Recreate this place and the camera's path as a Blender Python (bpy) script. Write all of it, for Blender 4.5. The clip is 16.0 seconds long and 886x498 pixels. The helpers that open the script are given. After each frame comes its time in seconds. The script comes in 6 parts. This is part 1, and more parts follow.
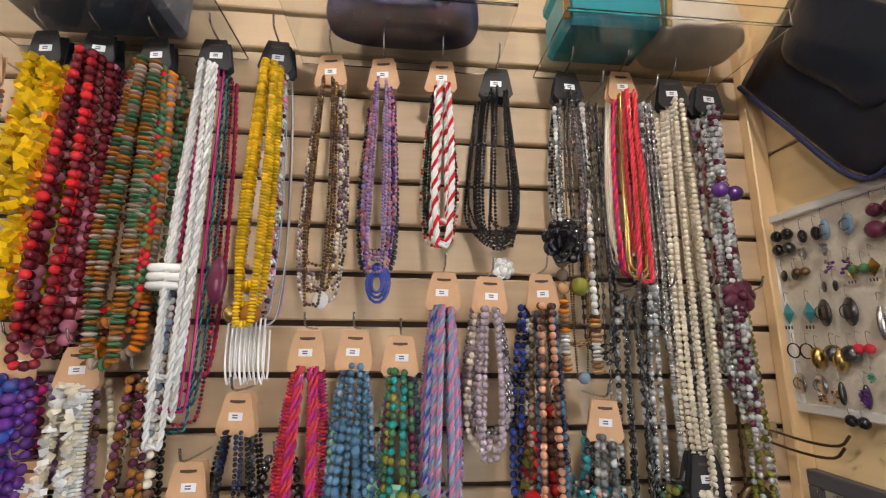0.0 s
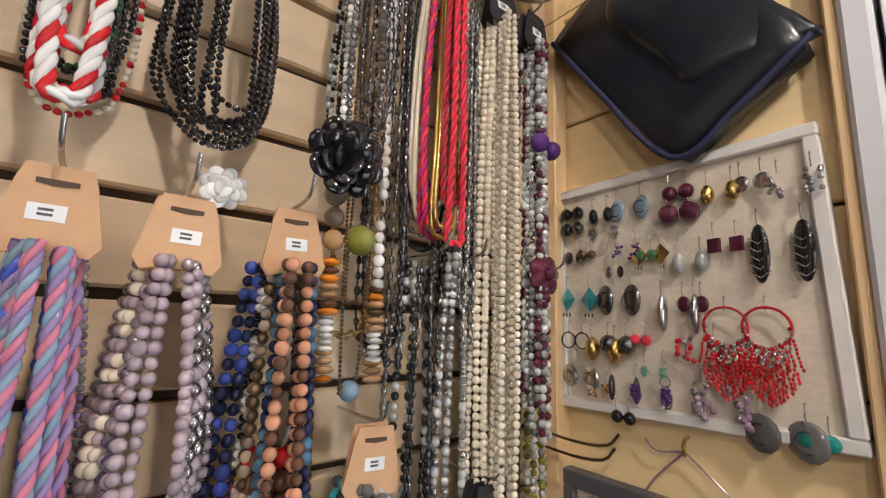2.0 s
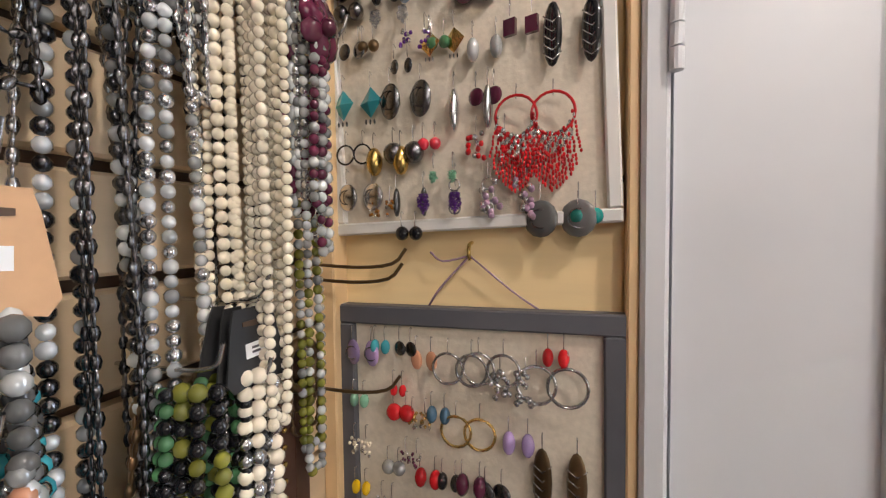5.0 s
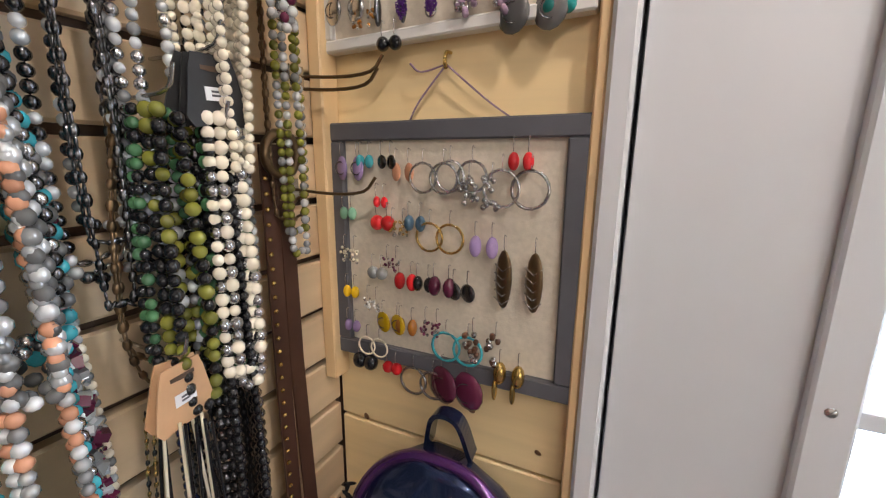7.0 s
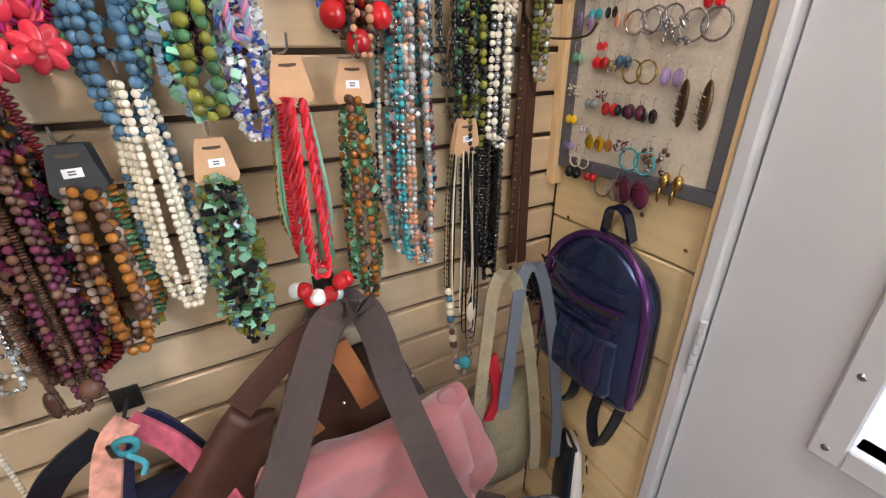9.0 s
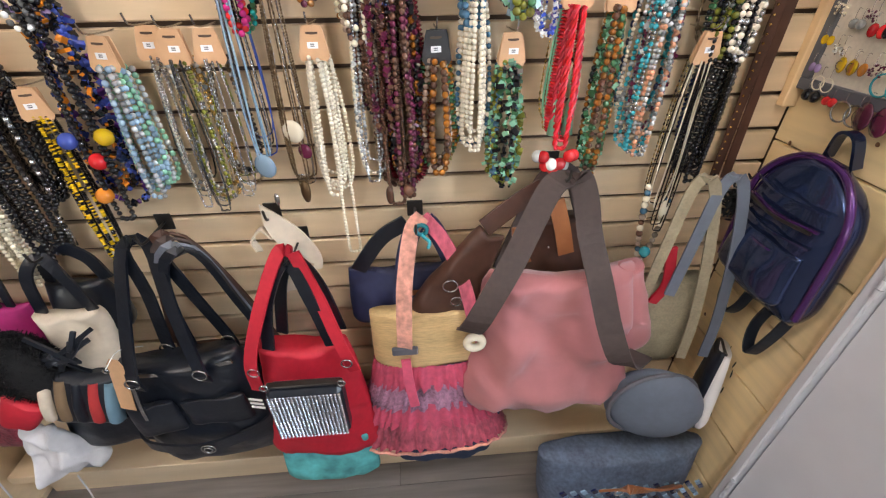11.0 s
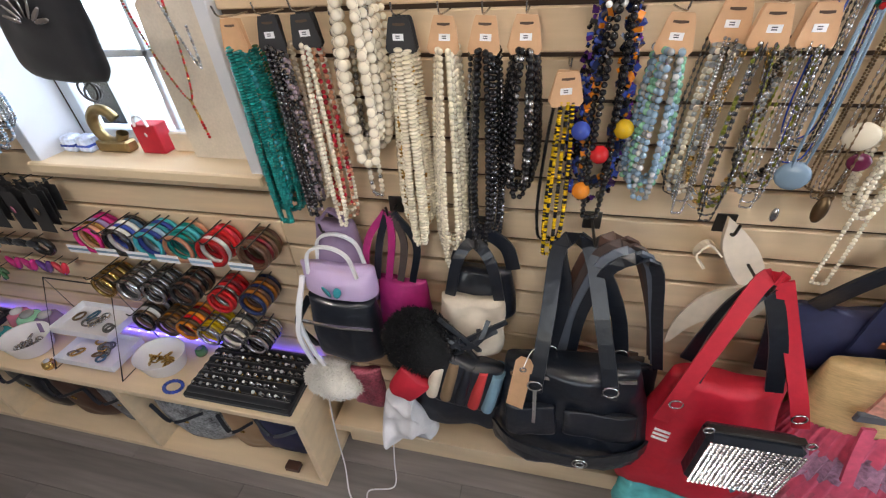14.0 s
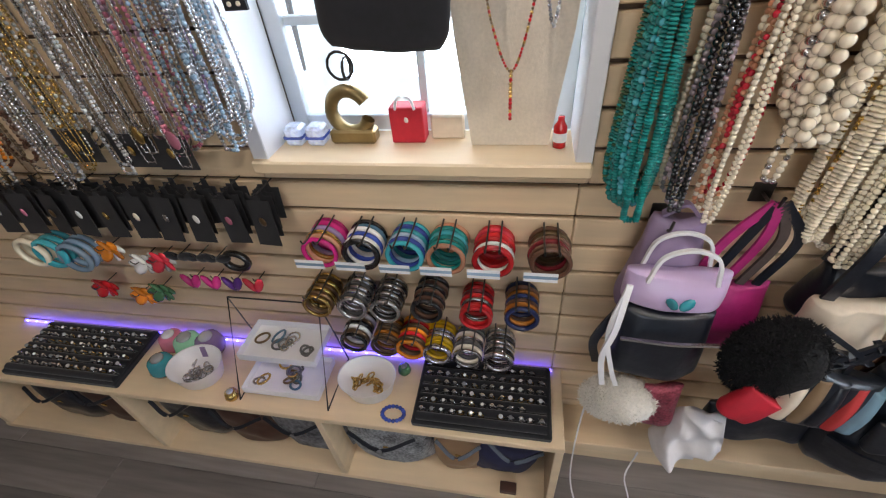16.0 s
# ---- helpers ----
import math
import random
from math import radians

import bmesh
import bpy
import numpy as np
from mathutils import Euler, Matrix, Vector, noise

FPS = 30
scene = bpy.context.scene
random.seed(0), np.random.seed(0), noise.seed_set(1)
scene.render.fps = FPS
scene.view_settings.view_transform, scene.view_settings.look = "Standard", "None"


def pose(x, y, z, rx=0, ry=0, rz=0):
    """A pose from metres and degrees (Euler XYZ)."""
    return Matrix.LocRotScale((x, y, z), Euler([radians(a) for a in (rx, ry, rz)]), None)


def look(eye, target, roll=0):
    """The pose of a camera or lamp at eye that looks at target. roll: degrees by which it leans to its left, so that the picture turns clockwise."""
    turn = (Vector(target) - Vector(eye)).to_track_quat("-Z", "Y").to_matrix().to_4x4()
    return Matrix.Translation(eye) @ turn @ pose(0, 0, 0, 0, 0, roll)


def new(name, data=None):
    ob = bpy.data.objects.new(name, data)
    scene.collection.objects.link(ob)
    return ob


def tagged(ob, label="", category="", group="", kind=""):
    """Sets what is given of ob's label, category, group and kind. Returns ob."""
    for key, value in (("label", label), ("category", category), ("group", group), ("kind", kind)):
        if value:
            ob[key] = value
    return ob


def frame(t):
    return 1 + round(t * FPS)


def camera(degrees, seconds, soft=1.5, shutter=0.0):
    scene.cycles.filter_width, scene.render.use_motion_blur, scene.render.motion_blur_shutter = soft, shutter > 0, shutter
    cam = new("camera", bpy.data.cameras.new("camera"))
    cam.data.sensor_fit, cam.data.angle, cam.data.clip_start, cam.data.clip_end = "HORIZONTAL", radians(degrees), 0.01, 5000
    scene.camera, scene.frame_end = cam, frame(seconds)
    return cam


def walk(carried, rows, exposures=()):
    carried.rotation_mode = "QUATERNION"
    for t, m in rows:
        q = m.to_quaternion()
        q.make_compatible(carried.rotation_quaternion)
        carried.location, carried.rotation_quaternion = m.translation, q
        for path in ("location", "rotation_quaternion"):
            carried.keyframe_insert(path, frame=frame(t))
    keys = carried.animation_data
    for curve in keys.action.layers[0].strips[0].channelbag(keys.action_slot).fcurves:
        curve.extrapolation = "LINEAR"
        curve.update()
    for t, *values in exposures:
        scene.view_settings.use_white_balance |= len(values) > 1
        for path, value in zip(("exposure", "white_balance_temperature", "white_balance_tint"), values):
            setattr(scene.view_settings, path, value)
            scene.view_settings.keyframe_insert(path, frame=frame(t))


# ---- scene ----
EXPOSURES = ((0.0, -0.15), (3.5, 0.06), (8.5, 0.42), (11.5, 0.58), (14.5, 0.32), (16.0, 0.32))
cam = camera(93.28, 16.0, soft=1.2)
ROWS = [
    (0.0, 0.2171, 0.0658, 1.7409, 101.54, -0.62, -4.97),
    (0.5, 0.2539, 0.0904, 1.7298, 100.97, -0.97, -10.67),
    (1.0, 0.2721, 0.1716, 1.735, 100.21, -1.46, -19.32),
    (1.5, 0.2816, 0.2717, 1.7452, 99.66, -1.8, -29.12),
    (2.0, 0.2981, 0.3276, 1.7466, 99.35, -2.04, -39.08),
    (2.5, 0.3197, 0.3679, 1.7426, 99.06, -2.03, -48.2),
    (3.0, 0.3385, 0.4079, 1.7373, 97.98, -1.59, -55.95),
    (3.5, 0.3482, 0.4219, 1.7228, 96.43, -1.09, -61.4),
    (4.0, 0.3552, 0.4197, 1.6968, 94.05, -0.42, -65.01),
    (4.5, 0.3698, 0.4225, 1.6586, 91.57, -0.07, -68.23),
    (5.0, 0.393, 0.4304, 1.6345, 87.49, 0.72, -72.02),
    (7.5, 0.389, 0.2595, 1.4924, 73.01, 0.87, -58.32),
    (8.0, 0.3404, 0.173, 1.485, 69.41, 0.86, -47.72),
    (8.5, 0.2741, 0.1373, 1.4684, 67.29, 0.46, -38.28),
    (9.0, 0.2131, 0.0807, 1.4462, 64.92, 0.62, -29.28),
    (11.5, -0.042, -0.166, 1.4664, 54.05, 0.52, -0.43),
    (12.0, -0.1317, -0.1808, 1.4653, 53.73, 0.75, 3.78),
    (12.5, -0.2126, -0.1564, 1.4691, 53.52, 1.44, 8.68),
    (13.0, -0.329, -0.1115, 1.4678, 53.78, 1.95, 11.79),
    (13.5, -0.4841, -0.0604, 1.4717, 53.71, 2.47, 12.83),
    (14.0, -0.6493, -0.0502, 1.4651, 53.32, 2.9, 12.45),
    (14.5, -0.8616, -0.0761, 1.4793, 52.94, 3.3, 11.34),
    (15.0, -1.0545, -0.0985, 1.4731, 51.82, 3.73, 10.78),
    (15.5, -1.2145, -0.0643, 1.4416, 51.19, 4.11, 9.84),
    (16.0, -1.3809, -0.0123, 1.4404, 50.13, 4.42, 9.52),
]
walk(cam, [(t, pose(*p)) for t, *p in ROWS], EXPOSURES)

# ---- world and light ----
world = bpy.data.worlds.new("world")
scene.world = world
world.use_nodes = True
wn = world.node_tree.nodes
sky = wn.new("ShaderNodeTexSky")
sky.sky_type, sky.sun_disc, sky.sun_elevation, sky.sun_rotation = "NISHITA", False, radians(35), radians(200)
wn["Background"].inputs[1].default_value = 0.15
world.node_tree.links.new(sky.outputs[0], wn["Background"].inputs[0])


def lamp(name, kind, place, target, watts, color, size, size_y=0.0):
    data = bpy.data.lights.new(name, kind)
    data.energy, data.color = watts, color
    if kind == "AREA":
        data.size = size
        if size_y:
            data.shape, data.size_y = "RECTANGLE", size_y
    else:
        data.shadow_soft_size = size
    ob = new(name, data)
    ob.matrix_world = look(place, target)
    return ob


WARM, DAY = (1.0, 0.925, 0.87), (0.70, 0.83, 1.0)
for lx, ly, lw in ((-1.9, -0.35, 20.0), (-0.55, -0.35, 21.0), (0.36, -0.18, 20.5)):
    lamp("ceiling_spot_light", "POINT", (lx, ly, 2.46), (lx, 0, 0), lw, WARM, 0.03)
lamp("window_daylight", "AREA", (-1.57, 0.93, 1.45), (-1.57, 0, 1.2), 8, DAY, 0.5, 0.7)
lamp("door_daylight", "AREA", (0.9, -0.08, 1.45), (0, -0.2, 1.1), 9, DAY, 0.4, 0.8)
# added cool fill from behind the camera; no window is known there
lamp("back_fill_light", "AREA", (-1.0, -2.36, 1.5), (-0.6, 0.7, 0.7), 8, (0.80, 0.88, 1.0), 1.8, 1.2)


# ---- materials ----
def mat(name, color, rough=0.5, metal=0.0, vary=0.15, scale=30.0, bump=0.0, coat=0.0, island=0.0, stretch=(1, 1, 1), trans=0.0, sheen=0.0, emit=0.0):
    m = bpy.data.materials.new(name)
    m.use_nodes = True
    n, l = m.node_tree.nodes, m.node_tree.links
    b = n["Principled BSDF"]
    b.inputs["Roughness"].default_value, b.inputs["Metallic"].default_value = rough, metal
    b.inputs["Coat Weight"].default_value, b.inputs["Transmission Weight"].default_value = coat, trans
    b.inputs["Sheen Weight"].default_value = sheen
    co, mp = n.new("ShaderNodeTexCoord"), n.new("ShaderNodeMapping")
    mp.inputs["Scale"].default_value = stretch
    l.new(co.outputs["Object"], mp.inputs[0])
    fine, wide = n.new("ShaderNodeTexNoise"), n.new("ShaderNodeTexNoise")
    fine.inputs["Scale"].default_value, fine.inputs["Detail"].default_value = scale, 4
    wide.inputs["Scale"].default_value = scale / 7
    for q in (fine, wide):
        l.new(mp.outputs[0], q.inputs["Vector"])
    add = n.new("ShaderNodeMath")
    l.new(fine.outputs["Fac"], add.inputs[0]), l.new(wide.outputs["Fac"], add.inputs[1])
    rng = n.new("ShaderNodeMapRange")
    rng.inputs["From Min"].default_value, rng.inputs["From Max"].default_value = 0.6, 1.4
    rng.inputs["To Min"].default_value, rng.inputs["To Max"].default_value = 1 - vary, 1 + vary
    l.new(add.outputs[0], rng.inputs[0])
    hsv = n.new("ShaderNodeHueSaturation")
    hsv.inputs["Color"].default_value = (*color, 1)
    val = rng.outputs[0]
    if island:
        geo, r2, mul = n.new("ShaderNodeNewGeometry"), n.new("ShaderNodeMapRange"), n.new("ShaderNodeMath")
        r2.inputs["To Min"].default_value, r2.inputs["To Max"].default_value = 1 - island, 1 + island
        info, mix, part_of = n.new("ShaderNodeObjectInfo"), n.new("ShaderNodeMath"), n.new("ShaderNodeMath")
        part_of.operation = "FRACT"
        l.new(geo.outputs["Random Per Island"], mix.inputs[0]), l.new(info.outputs["Random"], mix.inputs[1])
        l.new(mix.outputs[0], part_of.inputs[0]), l.new(part_of.outputs[0], r2.inputs[0])
        mul.operation = "MULTIPLY"
        l.new(rng.outputs[0], mul.inputs[0]), l.new(r2.outputs[0], mul.inputs[1])
        val = mul.outputs[0]
    l.new(val, hsv.inputs["Value"])
    l.new(hsv.outputs[0], b.inputs["Base Color"])
    if emit:
        l.new(hsv.outputs[0], b.inputs["Emission Color"])
        b.inputs["Emission Strength"].default_value = emit
    if bump:
        bp = n.new("ShaderNodeBump")
        bp.inputs["Strength"].default_value, bp.inputs["Distance"].default_value = bump, 0.002
        l.new(fine.outputs["Fac"], bp.inputs["Height"]), l.new(bp.outputs[0], b.inputs["Normal"])
    return m


def piece_vary(m, amount):
    n, l = m.node_tree.nodes, m.node_tree.links
    hsv = next(q for q in n if q.type == "HUE_SAT")
    info, r2, mul = n.new("ShaderNodeObjectInfo"), n.new("ShaderNodeMapRange"), n.new("ShaderNodeMath")
    old = hsv.inputs["Value"].links[0].from_socket
    r2.inputs["To Min"].default_value, r2.inputs["To Max"].default_value = 1 - amount, 1 + amount
    l.new(info.outputs["Random"], r2.inputs[0])
    mul.operation = "MULTIPLY"
    l.new(old, mul.inputs[0]), l.new(r2.outputs[0], mul.inputs[1]), l.new(mul.outputs[0], hsv.inputs["Value"])
    return m


SLAT = piece_vary(mat("maple_slat", (0.70, 0.53, 0.34), 0.5, vary=0.13, scale=22, stretch=(0.25, 1, 2.2), bump=0.05), 0.05)
GROOVE = mat("groove_brown", (0.085, 0.05, 0.03), 0.7, vary=0.2)
PINE = piece_vary(mat("knotty_pine", (0.87, 0.66, 0.36), 0.4, vary=0.14, scale=18, stretch=(1, 0.2, 2.4), bump=0.05), 0.06)
PINE_UP = mat("pine_strip", (0.78, 0.55, 0.30), 0.45, vary=0.14, scale=20, stretch=(2, 2, 0.2))
PLY = mat("birch_plywood", (0.74, 0.58, 0.38), 0.5, vary=0.12, scale=14, stretch=(0.3, 2, 2), bump=0.04)
WHITE = mat("white_paint", (0.69, 0.70, 0.735), 0.4, vary=0.05, scale=9, bump=0.06)
# kept dark so the plain walls and ceiling bounce less fill light
GREYWALL = mat("plain_wall", (0.27, 0.23, 0.195), 0.7, vary=0.08, scale=8)
FLOOR = piece_vary(mat("grey_vinyl_plank", (0.19, 0.17, 0.16), 0.42, vary=0.4, scale=26, stretch=(0.12, 1.8, 1), bump=0.08), 0.12)
STEEL = mat("steel", (0.6, 0.6, 0.6), 0.25, 1.0, vary=0.1)
DARKMETAL = mat("dark_wire", (0.05, 0.045, 0.04), 0.4, 0.6)
TAN = mat("tan_card", (0.62, 0.37, 0.20), 0.6, vary=0.1, scale=60)
BLACKCARD = mat("black_card", (0.022, 0.022, 0.024), 0.55, vary=0.2, scale=60)
PAPER = mat("white_label", (0.85, 0.85, 0.86), 0.5, vary=0.04)
CANVAS = mat("natural_canvas", (0.68, 0.60, 0.49), 0.85, vary=0.12, scale=160, bump=0.3)
GREYFRAME = mat("grey_frame", (0.10, 0.10, 0.115), 0.5, vary=0.15)
BLUEBLACK = mat("black_leather", (0.008, 0.011, 0.018), 0.32, vary=0.35, scale=60, bump=0.5, coat=0.2)
VELVET = mat("black_velvet", (0.006, 0.006, 0.009), 0.9, vary=0.4, scale=90, sheen=0.2)
SUEDE = mat("dusty_pink_suede", (0.44, 0.16, 0.16), 0.85, vary=0.14, scale=16, bump=0.25, sheen=0.3)
BROWNSTRAP = mat("taupe_webbing", (0.065, 0.045, 0.04), 0.8, vary=0.2, scale=90, bump=0.3)
RED = mat("red_canvas", (0.50, 0.012, 0.03), 0.6, vary=0.14, scale=70, bump=0.15)
STRAW = mat("woven_straw", (0.62, 0.43, 0.20), 0.7, vary=0.25, scale=120, stretch=(0.4, 1, 3), bump=0.5)
PATCH = mat("pink_sequin_fabric", (0.52, 0.10, 0.15), 0.5, vary=0.7, scale=55, stretch=(1.5, 1, 0.7), bump=0.7)
FLORAL = mat("floral_ribbon", (0.68, 0.32, 0.24), 0.6, vary=0.6, scale=70)
CREAM = mat("cream_fabric", (0.70, 0.60, 0.47), 0.8, vary=0.1, scale=60, bump=0.2)
IRID = mat("iridescent_vinyl", (0.03, 0.05, 0.13), 0.2, 0.7, vary=0.5, scale=8, coat=0.7)
IRIDPINK = mat("iridescent_trim", (0.10, 0.03, 0.16), 0.22, 0.6, vary=0.5, scale=12, coat=0.7)
NAVY = mat("navy_fabric", (0.02, 0.024, 0.07), 0.6, vary=0.3, scale=40, bump=0.2)
GREYBAG = mat("slate_leather", (0.13, 0.15, 0.19), 0.5, vary=0.12, scale=60, bump=0.12)
KHAKI = mat("khaki_mesh", (0.30, 0.25, 0.16), 0.8, vary=0.25, scale=180, bump=0.5)
TWEED = mat("patterned_weave", (0.10, 0.13, 0.19), 0.7, vary=0.5, scale=95, bump=0.3)
DENIM = mat("dark_denim", (0.02, 0.035, 0.08), 0.7, vary=0.3, scale=60)
LILAC = mat("lilac_vinyl", (0.58, 0.44, 0.66), 0.3, vary=0.06, coat=0.3)
LILACD = mat("mauve_pack", (0.26, 0.19, 0.30), 0.5, vary=0.2)
FURW = mat("white_fur", (0.80, 0.76, 0.68), 0.95, vary=0.15, scale=140, bump=1.0, sheen=0.5)
FURB = mat("black_fur", (0.006, 0.006, 0.007), 0.95, vary=0.3, scale=140, bump=1.0)
MAGENTA = mat("magenta_fabric", (0.40, 0.02, 0.16), 0.5, vary=0.25, scale=50)
BROWNL = mat("brown_leather", (0.075, 0.032, 0.02), 0.45, vary=0.3, scale=40, bump=0.2)
COGNAC = mat("cognac_leather", (0.30, 0.11, 0.04), 0.42, vary=0.2, scale=40)
STRIPE_R = mat("stripe_red", (0.42, 0.03, 0.03), 0.7)
STRIPE_B = mat("stripe_blue", (0.16, 0.28, 0.36), 0.7)
STRIPE_T = mat("stripe_tan", (0.20, 0.13, 0.07), 0.7)
GREENBLUE = mat("printed_cotton", (0.08, 0.34, 0.34), 0.7, vary=0.8, scale=26)
CERAMIC = mat("white_plastic", (0.82, 0.81, 0.84), 0.3, vary=0.03, coat=0.3)
TURQ = mat("turquoise_tin", (0.03, 0.34, 0.40), 0.35, 0.2, vary=0.25, scale=30, coat=0.2)
ANTIQUE = mat("antique_gold", (0.28, 0.20, 0.09), 0.4, 0.8, vary=0.3)
CLEAR = mat("clear_acrylic", (0.93, 0.95, 0.96), 0.05, vary=0.0, trans=1.0)
GLASS = mat("window_glass", (1, 1, 1), 0.0, vary=0.0, trans=1.0)
OUTSIDE = mat("bright_outdoors", (0.76, 0.85, 0.92), 1.0, vary=0.35, scale=3.5, stretch=(3, 1, 0.8), emit=0.7)
MAUVEBAND = mat("mauve_sequin_band", (0.42, 0.22, 0.32), 0.4, 0.2, vary=0.8, scale=110, bump=0.8)
PINKBAND = mat("bright_pink_fabric", (0.62, 0.09, 0.16), 0.6, vary=0.3, scale=60, bump=0.3)
BARK = mat("bare_branch", (0.30, 0.29, 0.29), 0.9)
LED = mat("led_strip", (0.10, 0.07, 0.95), 0.4, emit=6.0)
LEDDOT = mat("led_dot", (0.75, 0.95, 0.85), 0.4, emit=3.0)
LAMPGLOW = mat("lamp_face", (1.0, 0.85, 0.65), 0.4, emit=4.0)

BEADS = {}


def bead(name, color, rough=0.08, metal=0.0, coat=0.5, island=0.35, trans=0.0):
    BEADS[name] = mat("bead_" + name, color, rough, metal, 0.03, 60, 0, coat, island, trans=trans)


for nm, c in dict(yellow=(0.75, 0.48, 0.01), orange=(0.75, 0.24, 0.02), peach=(0.62, 0.30, 0.18), darkred=(0.14, 0.008, 0.014), red=(0.58, 0.015, 0.02),
                  coral=(0.62, 0.035, 0.06), pink=(0.55, 0.18, 0.26), hotpink=(0.48, 0.02, 0.17), brown=(0.11, 0.05, 0.03), amber=(0.30, 0.11, 0.015),
                  green=(0.05, 0.14, 0.06), mint=(0.24, 0.50, 0.34), olive=(0.20, 0.20, 0.03), teal=(0.01, 0.22, 0.20), turq=(0.05, 0.36, 0.42),
                  blue=(0.05, 0.09, 0.42), ltblue=(0.26, 0.38, 0.50), steelblue=(0.07, 0.16, 0.25), navy=(0.012, 0.02, 0.07), purple=(0.10, 0.025, 0.20),
                  plum=(0.10, 0.014, 0.040), mauve=(0.34, 0.22, 0.31), lilac=(0.34, 0.24, 0.46), black=(0.008, 0.008, 0.01), grey=(0.12, 0.12, 0.12),
                  white=(0.80, 0.79, 0.76), wood=(0.40, 0.23, 0.11), stone=(0.33, 0.25, 0.19)).items():
    bead(nm, c)
bead("pearl", (0.86, 0.77, 0.62), 0.14, 0, 0.8, 0.08)
bead("ivory", (0.84, 0.75, 0.58), 0.22, 0, 0.3, 0.12)
bead("mauvepearl", (0.46, 0.37, 0.41), 0.2, 0.3, 0.5, 0.2)
bead("silver", (0.62, 0.62, 0.64), 0.22, 1.0, 0, 0.3)
bead("gunmetal", (0.16, 0.16, 0.17), 0.25, 1.0, 0, 0.4)
bead("gold", (0.70, 0.48, 0.16), 0.25, 1.0, 0, 0.25)
bead("bronze", (0.20, 0.13, 0.07), 0.35, 0.9, 0, 0.3)
bead("crystal", (0.60, 0.62, 0.63), 0.05, 0.45, 0.8, 0.6)


# ---- mesh helpers ----
def link(name, me, parent=None, label=""):
    ob = new(name, me)
    if parent is not None:
        ob.parent = parent
    if label:
        ob["label"] = label
    return ob


def mesh(name, verts, tris, mats, index=None, smooth=True):
    verts, tris = np.asarray(verts, np.float32), np.asarray(tris, np.int32)
    k = tris.shape[1]
    me = bpy.data.meshes.new(name)
    me.vertices.add(len(verts)), me.loops.add(tris.size), me.polygons.add(len(tris))
    me.vertices.foreach_set("co", verts.ravel())
    me.loops.foreach_set("vertex_index", tris.ravel())
    me.polygons.foreach_set("loop_start", np.arange(0, tris.size, k, dtype=np.int32))
    for m in (mats if isinstance(mats, (list, tuple)) else [mats]):
        me.materials.append(m)
    if index is not None:
        me.polygons.foreach_set("material_index", np.asarray(index, np.int32))
    me.polygons.foreach_set("use_smooth", np.full(len(tris), smooth))
    me.update(calc_edges=True)
    return me


def from_bm(name, bm, m, smooth=False):
    me = bpy.data.meshes.new(name)
    bm.to_mesh(me)
    bm.free()
    me.materials.append(m)
    if smooth:
        me.polygons.foreach_set("use_smooth", np.full(len(me.polygons), True))
    return me


def box_mesh(name, size, m, bevel=0.002):
    bm = bmesh.new()
    bmesh.ops.create_cube(bm, size=1)
    bmesh.ops.scale(bm, vec=size, verts=bm.verts)
    if bevel:
        bmesh.ops.bevel(bm, geom=bm.edges, offset=min(bevel, min(size) * 0.3), segments=1, affect="EDGES")
    return from_bm(name, bm, m)


def box(name, lo, hi, m, parent=None, label="", bevel=0.002):
    c, s = [(a + b) / 2 for a, b in zip(lo, hi)], [b - a for a, b in zip(lo, hi)]
    ob = link(name, box_mesh(name, s, m, bevel), parent, label)
    ob.location = c
    return ob


def empty(name, label, category, group="", place=(0, 0, 0), kind=""):
    ob = new(name)
    ob.location = place
    ob.empty_display_size = 0.02
    return tagged(ob, label, category, group, kind)


def ball(nu=6, nv=4):
    v, t = [(0, 0, 1)], []
    for j in range(1, nv):
        a = math.pi * j / nv
        v += [(math.sin(a) * math.cos(2 * math.pi * i / nu), math.sin(a) * math.sin(2 * math.pi * i / nu), math.cos(a)) for i in range(nu)]
    v.append((0, 0, -1))
    e = len(v) - 1
    for i in range(nu):
        k = (i + 1) % nu
        t.append((0, 1 + i, 1 + k))
        for j in range(nv - 2):
            a, b = 1 + j * nu, 1 + (j + 1) * nu
            t += [(a + i, b + i, b + k), (a + i, b + k, a + k)]
        t.append((e, e - nu + k, e - nu + i))
    return np.array(v), np.array(t)


BALL = ball(7, 5)
SMALL = ball(5, 4)
CUBE = (np.array([(x, y, z) for x in (-1, 1) for y in (-1, 1) for z in (-1, 1)]) * 0.75, np.array([(0, 1, 3), (0, 3, 2), (4, 6, 7), (4, 7, 5), (0, 4, 5), (0, 5, 1), (2, 3, 7), (2, 7, 6), (0, 2, 6), (0, 6, 4), (1, 5, 7), (1, 7, 3)]))


def beads_mesh(name, places, sizes, along, mats, pick, shape=BALL, smooth=True):
    """One mesh of beads: places (n,3), sizes (n,3) with z along the thread, along (n,3)."""
    v0, t0 = shape
    places, sizes, along = np.asarray(places), np.asarray(sizes), np.asarray(along)
    along = along / (np.linalg.norm(along, axis=1)[:, None] + 1e-9)
    side = np.cross(along, (0.31, 0.9, 0.2))
    side /= np.linalg.norm(side, axis=1)[:, None] + 1e-9
    up = np.cross(along, side)
    loc = v0[None] * sizes[:, None, :]
    verts = places[:, None] + loc[..., :1] * side[:, None] + loc[..., 1:2] * up[:, None] + loc[..., 2:] * along[:, None]
    tris = t0[None] + (np.arange(len(places)) * len(v0))[:, None, None]
    return mesh(name, verts.reshape(-1, 3), tris.reshape(-1, 3), mats, np.repeat(pick, len(t0)), smooth)


